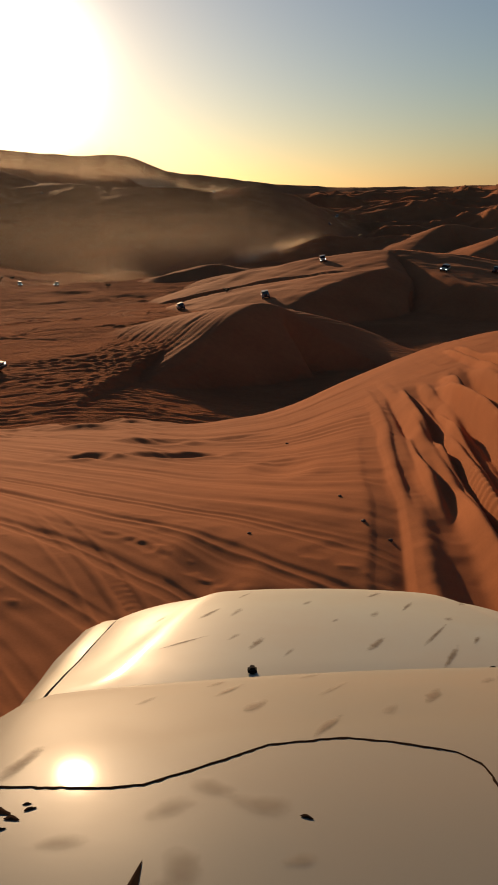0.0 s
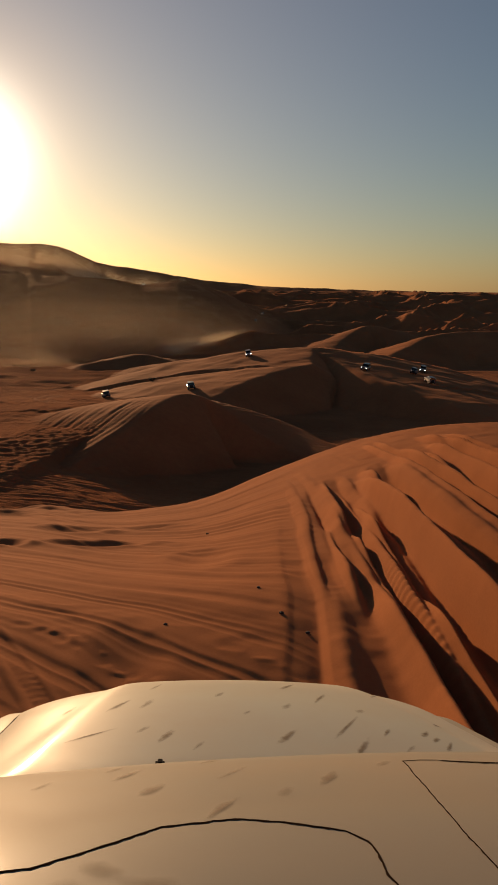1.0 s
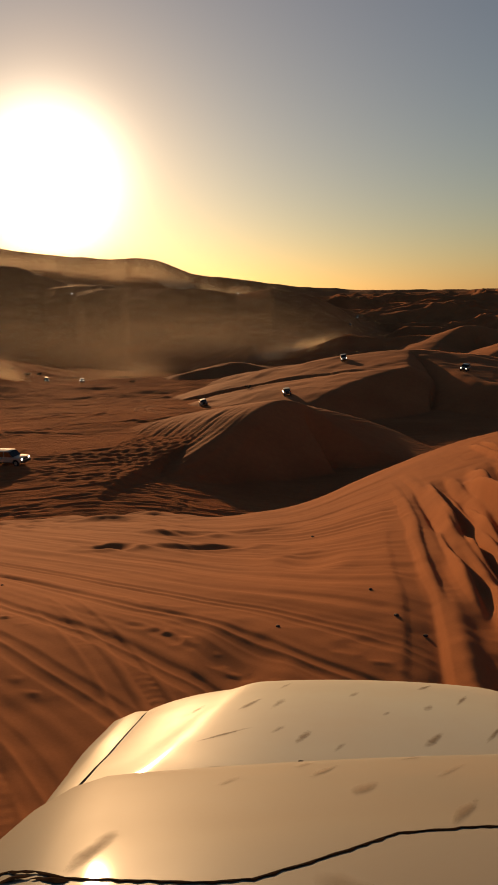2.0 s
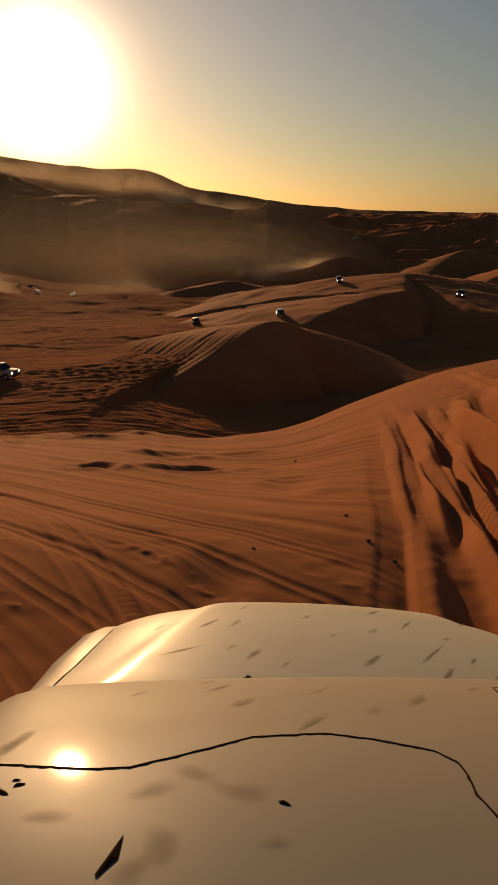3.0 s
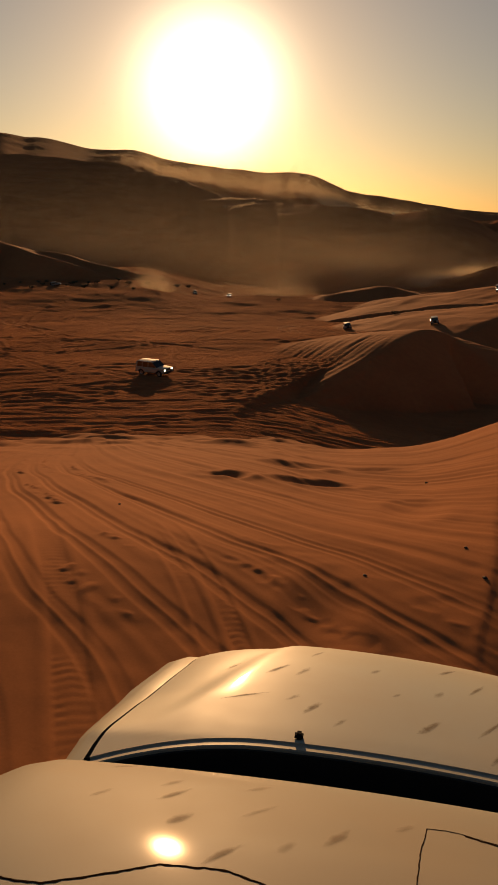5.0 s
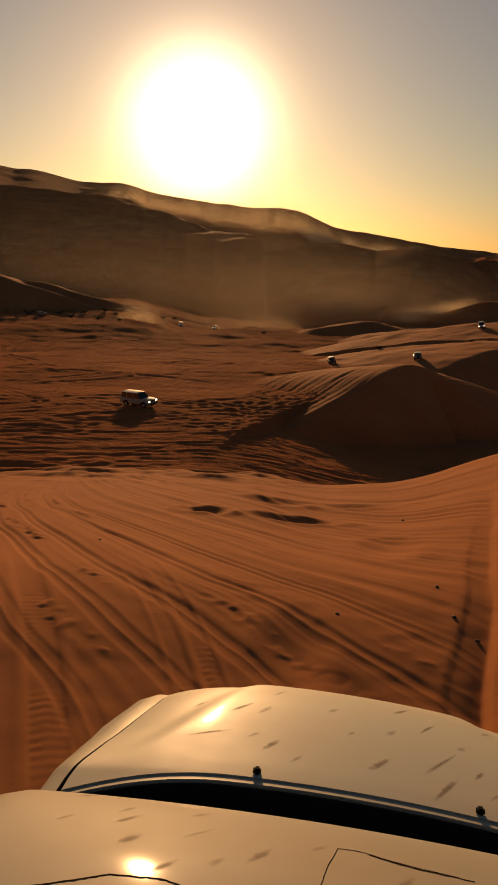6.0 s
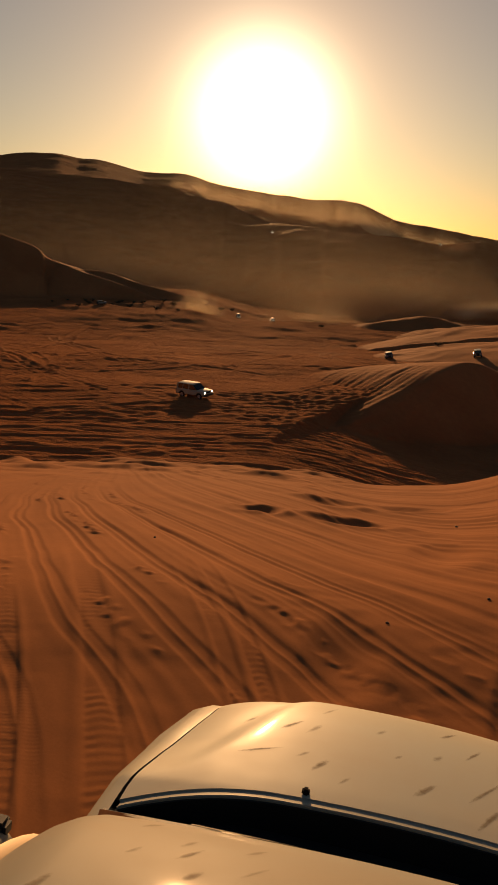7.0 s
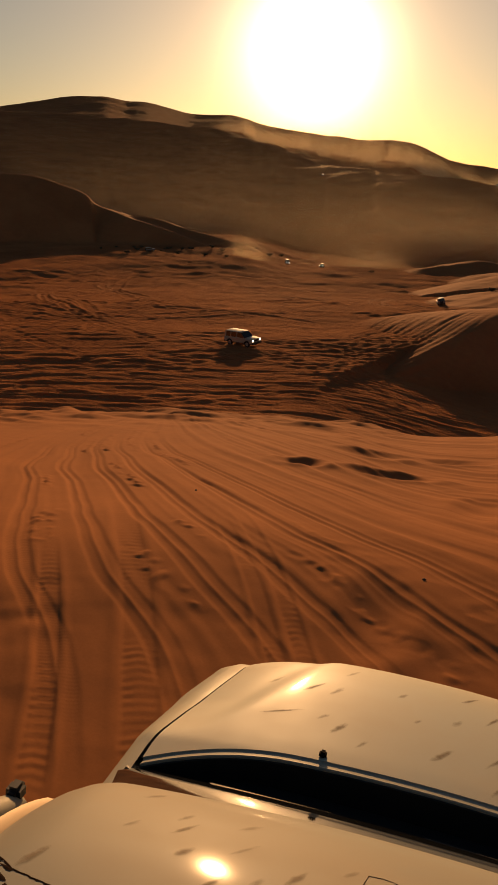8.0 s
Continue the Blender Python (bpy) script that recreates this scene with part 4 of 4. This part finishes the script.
def crack(name, points, width, seed, label=""):
    """A dark split in the paint: a ragged, slightly raised bead along a line on the roof."""
    rng = random.Random(seed)
    line = []
    for (x0, y0), (x1, y1) in zip(points, points[1:]):
        n = max(2, int(math.hypot(x1 - x0, y1 - y0) / 0.006))
        line += [(x0 + (x1 - x0) * k / n + rng.gauss(0, width * 0.16), y0 + (y1 - y0) * k / n + rng.gauss(0, width * 0.16), 0.0) for k in range(n)]
    line.append((*points[-1], 0.0))
    bm = bmesh.new()
    rows = []
    for k, (x, y, _) in enumerate(line):
        a, b = line[max(k - 1, 0)], line[min(k + 1, len(line) - 1)]
        tx, ty = b[0] - a[0], b[1] - a[1]
        l = math.hypot(tx, ty) or 1.0
        nx, ny = -ty / l, tx / l
        w0 = width * (0.55 + 0.55 * abs(math.sin(seed + k * 0.71)) + 0.35 * math.sin(k * 2.9 + seed))
        w1 = width * 0.5 * (1 + 0.3 * math.sin(k * 1.9))
        rows.append([(x + nx * o, y + ny * o, roof_z(x + nx * o, y + ny * o) + h) for o, h in ((-w0, 0.0003), (-w0 * 0.5, 0.0007), (0.0, 0.0008), (w1 * 0.6, 0.0007), (w1, 0.0003))])
    sheet(bm, rows)
    bmesh.ops.recalc_face_normals(bm, faces=bm.faces)
    return part(name, bm, TAR, HOST, label)


crack("paint_crack", ((-0.72, -1.228), (-0.684, -1.246), (-0.632, -1.284), (-0.584, -1.296), (-0.544, -1.305), (-0.514, -1.305), (-0.472, -1.285), (-0.412, -1.250), (-0.349, -1.245), (-0.309, -1.260), (-0.274, -1.279)), 0.0023, 1.0, "wavy dark crack across the roof paint")
crack("paint_crack", ((-0.274, -1.279), (-0.263, -1.286), (-0.250, -1.308), (-0.249, -1.33), (-0.252, -1.361), (-0.247, -1.392)), 0.0013, 4.0)
crack("paint_scratch", ((-0.133, -1.070), (-0.138, -1.10), (-0.146, -1.134), (-0.158, -1.215), (-0.166, -1.30), (-0.167, -1.38)), 0.0009, 2.0, "thin brown scratch")
crack("paint_scratch", ((-0.133, -1.070), (-0.111, -1.066), (-0.094, -1.069), (-0.065, -1.082), (-0.03, -1.092), (0.03, -1.10)), 0.0012, 3.0, "thin brown scratch")
crack("paint_scratch", ((-0.09, -1.074), (-0.06, -1.088), (-0.02, -1.098), (0.05, -1.104)), 0.0022, 6.0, "flaked brown scratch")


def flake(x, y, a, b, turn, lift=0.0014):
    """A loose chip of curled paint."""
    bm = bmesh.new()
    c, s = math.cos(radians(turn)), math.sin(radians(turn))
    ring = []
    for k in range(10):
        t = 2 * math.pi * k / 10
        w = 1 + 0.25 * math.sin(3 * t + x * 90)
        u, v = a * w * math.cos(t), b * w * math.sin(t)
        px, py = x + c * u - s * v, y + s * u + c * v
        ring.append(bm.verts.new((px, py, roof_z(px, py) + 0.0004)))
    top = bm.verts.new((x, y, roof_z(x, y) + lift))
    for k in range(10):
        bm.faces.new((ring[k], ring[(k + 1) % 10], top))
    part("paint_flake", bm, TAR, HOST)


for x, y, a, b, turn in ((-0.668, -1.268, 0.020, 0.005, -20), (-0.640, -1.284, 0.022, 0.005, -25), (-0.655, -1.294, 0.016, 0.004, -35), (-0.636, -1.306, 0.020, 0.006, -40), (-0.618, -1.325, 0.016, 0.006, -40), (-0.607, -1.337, 0.010, 0.005, -30),
                         (-0.628, -1.362, 0.014, 0.007, -30), (-0.615, -1.363, 0.008, 0.004, 0), (-0.656, -1.347, 0.005, 0.003, 20), (-0.648, -1.345, 0.004, 0.003, 0), (-0.638, -1.378, 0.006, 0.003, -30), (-0.600, -1.318, 0.005, 0.003, 0),
                         (-0.596, -1.326, 0.007, 0.004, 20), (-0.622, -1.345, 0.007, 0.004, 30), (-0.612, -1.350, 0.006, 0.003, 0), (-0.640, -1.395, 0.004, 0.003, 0), (-0.396, -1.369, 0.008, 0.0035, -40)):
    flake(x, y, a * 0.65, b * 0.65, turn)
bm = bmesh.new()
tri = [(-0.508, -1.402), (-0.509, -1.428), (-0.520, -1.446), (-0.522, -1.444)]
vs = [bm.verts.new((x, y, roof_z(x, y) + 0.0006)) for x, y in tri] + [bm.verts.new((-0.514, -1.428, roof_z(-0.514, -1.428) + 0.002))]
for k in range(4):
    bm.faces.new((vs[k], vs[(k + 1) % 4], vs[4]))
part("paint_flake", bm, TAR, HOST, "curled triangular flake of dark paint")


# ---- other cars in the valley ----
def valley_car(paint, label):
    """A tall off-road car, about 4.7 m long, its nose towards +y."""
    car = new("off_road_car", None)
    tagged(car, label, "car", "cars in the valley")
    axles = (1.40, -1.40)
    for s in (-1, 1):
        bm = bmesh.new()
        sheet(bm, [[(s * 0.80, y, 1.12 if y < 0.9 else 1.08 - 0.05 * (y - 0.9)), (s * 0.93, y, 1.02), (s * 0.95, y, max(arch(y, axles, 0.5) + 0.03, 0.75)), (s * 0.93, y, arch(y, axles, 0.5))] for y in span(-2.25, 2.2, 44)])
        bmesh.ops.recalc_face_normals(bm, faces=bm.faces)
        smooth(part("body_side", bm, paint, car))
        for y0, y1, t0, t1 in ((-0.25, 0.95, -0.25, 0.38), (-1.20, -0.33, -1.20, -0.33), (-2.10, -1.28, -2.02, -1.28)):
            bm = bmesh.new()
            sheet(bm, [[(s * 0.86, y0, 1.13), (s * 0.86, y1, 1.13)], [(s * 0.74, t0, 1.72), (s * 0.74, t1, 1.72)]])
            thick(bm, 0.01)
            part("side_window", bm, GLASS, car)
        for y, w in ((-0.29, 0.04), (-1.24, 0.04), (-2.10, 0.07)):
            bm = bmesh.new()
            sheet(bm, [[(s * 0.866, y - w, 1.12), (s * 0.866, y + w, 1.12)], [(s * 0.745, y - w, 1.76), (s * 0.745, y + w, 1.76)]])
            thick(bm, 0.03)
            part("pillar", bm, paint, car)
        bm = bmesh.new()
        box(bm, (min(s * 0.55, s * 0.85), 2.20, 0.78), (max(s * 0.55, s * 0.85), 2.27, 0.96), 0.02)
        part("headlamp", bm, LAMP_ON, car, "lit headlamp")
        bm = bmesh.new()
        box(bm, (min(s * 0.74, s * 0.90), -2.30, 0.80), (max(s * 0.74, s * 0.90), -2.24, 1.08), 0.015)
        part("tail_lamp", bm, RED_LENS, car)
        for y in axles:
            wheel(car, s * 0.80, y)
    bm = bmesh.new()
    sheet(bm, [[(x, y, 1.78 + 0.04 * (1 - (x / 0.75) ** 2) - 0.06 * max(0, (y - 0.2) / 0.25)) for x in span(-0.75, 0.75, 10)] for y in span(-2.10, 0.40, 12)])
    thick(bm, -0.04)
    smooth(part("roof", bm, paint, car))
    bm = bmesh.new()
    sheet(bm, [[(x, y, 1.10 + 0.03 * (1 - (x / 0.8) ** 2) - 0.07 * max(0, (y - 1.2)) ** 2) for x in span(-0.80, 0.80, 10)] for y in span(0.98, 2.2, 10)])
    thick(bm, -0.03)
    smooth(part("bonnet", bm, paint, car))
    bm = bmesh.new()
    sheet(bm, [[(-0.80, 0.98, 1.12), (0.80, 0.98, 1.12)], [(-0.70, 0.40, 1.72), (0.70, 0.40, 1.72)]])
    thick(bm, 0.01)
    part("windscreen", bm, GLASS, car)
    bm = bmesh.new()
    sheet(bm, [[(-0.78, -2.24, 1.14), (0.78, -2.24, 1.14)], [(-0.70, -2.12, 1.74), (0.70, -2.12, 1.74)]])
    thick(bm, 0.01)
    part("rear_window", bm, GLASS, car)
    bm = bmesh.new()
    box(bm, (-0.90, -2.25, 0.55), (0.90, -2.19, 1.13), 0.02)
    part("tailgate", bm, paint, car)
    bm = bmesh.new()
    box(bm, (-0.86, 2.16, 0.55), (0.86, 2.22, 1.04), 0.02)
    part("grille_panel", bm, paint, car)
    bm = bmesh.new()
    box(bm, (-0.50, 2.215, 0.76), (0.50, 2.245, 0.96), 0.01)
    part("grille", bm, PLASTIC, car)
    for y0, y1 in ((2.15, 2.38), (-2.40, -2.18)):
        bm = bmesh.new()
        box(bm, (-0.92, y0, 0.42), (0.92, y1, 0.66), 0.05)
        part("bumper", bm, PLASTIC, car)
    bm = bmesh.new()
    box(bm, (-0.80, -2.15, 0.38), (0.80, 2.15, 0.62), 0.03)
    part("underbody", bm, PLASTIC, car)
    bm = bmesh.new()
    lathe(bm, [(-0.11, 0.12), (-0.11, 0.34), (-0.08, 0.38), (0.08, 0.38), (0.11, 0.34), (0.11, 0.12)], 0.0, (0.0, 0.0), 20)
    for v in bm.verts:
        v.co = Vector((v.co.y, v.co.x - 2.38, v.co.z + 0.98))
    smooth(part("spare_wheel", bm, RUBBER, car))
    return car


def stand(bearing, distance, heading):
    """A pose on the ground, leaning with it. heading: the bearing of the nose."""
    x, y = place(bearing, distance)
    fx, fy = math.sin(radians(heading)), math.cos(radians(heading))
    f = Vector((2 * 1.4 * fx, 2 * 1.4 * fy, ground_at(x + 1.4 * fx, y + 1.4 * fy) - ground_at(x - 1.4 * fx, y - 1.4 * fy))).normalized()
    rgt = Vector((1.6 * fy, -1.6 * fx, ground_at(x + 0.8 * fy, y - 0.8 * fx) - ground_at(x - 0.8 * fy, y + 0.8 * fx))).normalized()
    up = rgt.cross(f).normalized()
    rgt = f.cross(up)
    m = Matrix((rgt, f, up)).transposed().to_4x4()
    wheels = [ground_at(x + a * fx + b * fy, y + a * fy - b * fx) - (a * f.z + b * rgt.z) for a in (-1.4, 1.4) for b in (-0.8, 0.8)]
    m.translation = (x, y, sum(wheels) / 4 - 0.03)
    return m


first = valley_car(WHITE, "white off-road car driving across the rutted valley floor")
first.matrix_world = stand(-28.6, 102.5, 100)
for bearing, distance, heading in ((-9.2, 200, -14), (-25.8, 430, 150), (-23.4, 425, 165), (-23.7, 880, 150), (-12.4, 772, 165), (3.0, 233, 196), (6.9, 252, 190), (-4.2, 800, 190)):
    tagged(copy_thing(first, stand(bearing, distance, heading)), "small distant white off-road car on the sand")
second = valley_car(SILVER, "dark grey off-road car beside the crest of a dune")
second.matrix_world = stand(-15.1, 216, -22)
for bearing, distance, heading in ((-5.15, 255, 172), (6.3, 243, 12), (7.4, 230, -12), (-4.7, 720, 10), (-35.2, 404, 40)):
    tagged(copy_thing(second, stand(bearing, distance, heading)), "small distant dark off-road car on the sand")


# ---- shrubs and stones ----
def shrub(seed):
    rng = random.Random(seed)
    ob = new("desert_shrub", None)
    tagged(ob, "low dusty olive desert shrub on the valley sand", "shrub", "shrubs on the valley floor")
    bm = bmesh.new()
    lb = bmesh.new()
    for k in range(16):
        a, lean = rng.uniform(0, 6.28), rng.uniform(0.2, 1.1)
        l = rng.uniform(0.6, 1.1)
        tip = Vector((math.cos(a) * math.sin(lean) * l, math.sin(a) * math.sin(lean) * l, math.cos(lean) * l))
        side = Vector((-math.sin(a), math.cos(a), 0)) * 0.03
        up = Vector((math.cos(a), math.sin(a), 0)) * 0.03
        q = [bm.verts.new(p) for p in (side, -side, up)]
        t = bm.verts.new(tip)
        for i in range(3):
            bm.faces.new((q[i], q[(i + 1) % 3], t))
        for _ in range(16):
            c = tip * rng.uniform(0.45, 1.05) + Vector((rng.gauss(0, 0.10), rng.gauss(0, 0.10), rng.gauss(0, 0.08)))
            d = Vector((rng.gauss(0, 1), rng.gauss(0, 1), rng.gauss(0, 1))).normalized() * rng.uniform(0.07, 0.13)
            e = d.cross(Vector((rng.gauss(0, 1), rng.gauss(0, 1), rng.gauss(0, 1)))).normalized() * 0.04
            lb.faces.new([lb.verts.new(c + v) for v in (-d, e, d, -e)])
    part("twigs", bm, TWIG, ob)
    part("leaves", lb, LEAF, ob)
    return ob


rng = random.Random(5)
kinds = [shrub(k) for k in range(3)]
spots = [(-32.4, 418), (-30.3, 414), (-36.1, 405), (-34.5, 408), (-33.3, 403), (-31.5, 396), (-36.8, 392), (-29.0, 418), (-37.5, 414), (-33.8, 430), (-31.0, 422), (-12.4, 455), (-12.9, 452), (-12.0, 458), (-11.9, 236), (-28.0, 470), (-35.8, 422), (-34.0, 424), (-38.5, 408), (-13.3, 450), (-27.0, 440), (-20.0, 400), (-34.2, 424), (-33.0, 418), (-35.2, 401), (-36.3, 418), (-26.2, 468), (-30.0, 392)]
for k, (b, d) in enumerate(spots):
    x, y = place(b, d)
    size = rng.uniform(1.3, 2.4)
    m = Matrix.Translation((x, y, ground_at(x, y) - 0.05)) @ Matrix.Rotation(rng.uniform(0, 6.28), 4, "Z") @ Matrix.Diagonal((size * 1.2, size * 1.2, size * 0.8, 1))
    if k < 3:
        kinds[k].matrix_world = m
    else:
        made = copy_thing(kinds[k % 3], m)
        made.scale = (size * 1.2, size * 1.2, size * 0.8)


def stone(bearing, distance, size, seed):
    bm = bmesh.new()
    bmesh.ops.create_icosphere(bm, subdivisions=2, radius=size)
    for v in bm.verts:
        v.co *= 1 + 0.35 * noise.noise(v.co / size * 1.3 + Vector((seed, 0, 0)))
        v.co.z *= 0.6
    mesh = bpy.data.meshes.new("stone")
    bm.to_mesh(mesh)
    bm.free()
    mesh.materials.append(STONE)
    ob = tagged(new("stone", mesh), "small dark stone lying on the smooth sand", "stone", "stones on the near sand")
    x, y = place(bearing, distance)
    ob.location = (x, y, ground_at(x, y) + size * 0.25)


for k, (b, d, s) in enumerate(((-5.1, 7.3, 0.024), (-3.5, 6.5, 0.028), (-1.6, 6.2, 0.026), (-8.5, 12.0, 0.035), (-12.0, 6.2, 0.022), (-30.5, 8.5, 0.02))):
    stone(b, d, s * 0.75, k * 7.0)


# ---- dust in the air: fine specks, drifting in clouds ----
def dust_cloud(name, label, puffs, count, size, seed, clump=0.0):
    """Loose specks round puffs of (bearing, distance, height above the ground, width, depth, rise)."""
    rng = np.random.default_rng(seed)
    pts = []
    for bearing, distance, lift, wide, deep, rise in puffs:
        n = count // len(puffs)
        x, y = place(bearing, distance)
        ca, sa = math.cos(radians(bearing)), math.sin(radians(bearing))
        u, v = rng.normal(0, wide, n), rng.normal(0, deep, n)
        px, py = x + u * ca + v * sa, y - u * sa + v * ca
        pz = height(px[None], py[None])[0][0] + np.abs(rng.normal(0, rise, n)) * (0.75 + 0.6 * (vnoise(px / (wide * 0.6), py / (wide * 0.6), seed) + 0.5)) + lift
        keep = fbm(px / (wide * 0.5), py / (wide * 0.5), seed + 20, 3) + rng.normal(0, 0.12, n) > clump - 0.5 if clump else np.ones(n, bool)
        pts.append(np.stack([px, py, pz], -1)[keep])
    c = np.concatenate(pts)
    n = len(c)
    tri = rng.normal(0, 1, (n, 3, 3))
    tri = tri / np.linalg.norm(tri, axis=2, keepdims=True) * size * rng.uniform(0.5, 1.2, (n, 1, 1))
    co = (c[:, None, :] + tri).reshape(-1, 3).astype(np.float32)
    mesh = bpy.data.meshes.new(name)
    mesh.vertices.add(n * 3)
    mesh.vertices.foreach_set("co", co.ravel())
    mesh.loops.add(n * 3)
    mesh.loops.foreach_set("vertex_index", np.arange(n * 3, dtype=np.int32))
    mesh.polygons.add(n)
    mesh.polygons.foreach_set("loop_start", np.arange(0, n * 3, 3, dtype=np.int32))
    mesh.update(calc_edges=True)
    mesh.materials.append(DUST)
    return tagged(new(name, mesh), label, "dust", kind="stuff")


def dust_material():
    m = material("airborne_dust", (0.75, 0.60, 0.42), 1.0)
    tree = m.node_tree
    thin = node(m, "ShaderNodeBsdfTranslucent")
    thin.inputs["Color"].default_value = (0.85, 0.70, 0.50, 1)
    both = node(m, "ShaderNodeMixShader")
    both.inputs["Fac"].default_value = 0.6
    link(m, tree.nodes["Principled BSDF"].outputs[0], both.inputs[1])
    link(m, thin.outputs[0], both.inputs[2])
    link(m, both.outputs[0], tree.nodes["Material Output"].inputs["Surface"])
    return m


DUST = dust_material()
dust_cloud("dust_cloud", "thin tan dust hanging over the valley behind cars", ((-21.5, 430, 0, 14, 10, 9), (-19.5, 450, 0, 10, 8, 6), (-8.2, 520, 0, 10, 8, 3.0), (-7.4, 515, 0, 8, 6, 2.5), (-28.5, 400, 0, 5, 4, 4), (-10.0, 505, 0, 6, 5, 4)), 110000, 0.12, 3)
dust_cloud("dust_cloud", "broad faint veil of dust below the hill", ((-24, 560, 0, 60, 30, 28), (-20, 540, 0, 55, 30, 26), (-14, 520, 0, 40, 30, 14), (-31, 615, 0, 70, 30, 32), (-38, 640, 0, 80, 30, 36)), 760000, 0.115, 7)
dust_cloud("dust_cloud", "sunlit dust drifting along the hill slope", ((-27.5, 2000, 0, 60, 60, 14), (-25, 1950, 0, 70, 60, 24), (-22, 1950, 0, 60, 60, 26), (-19, 1950, 0, 60, 60, 24), (-16, 1950, 0, 50, 60, 20), (-12.5, 1950, 0, 50, 60, 14)), 420000, 0.66, 4, clump=0.55)
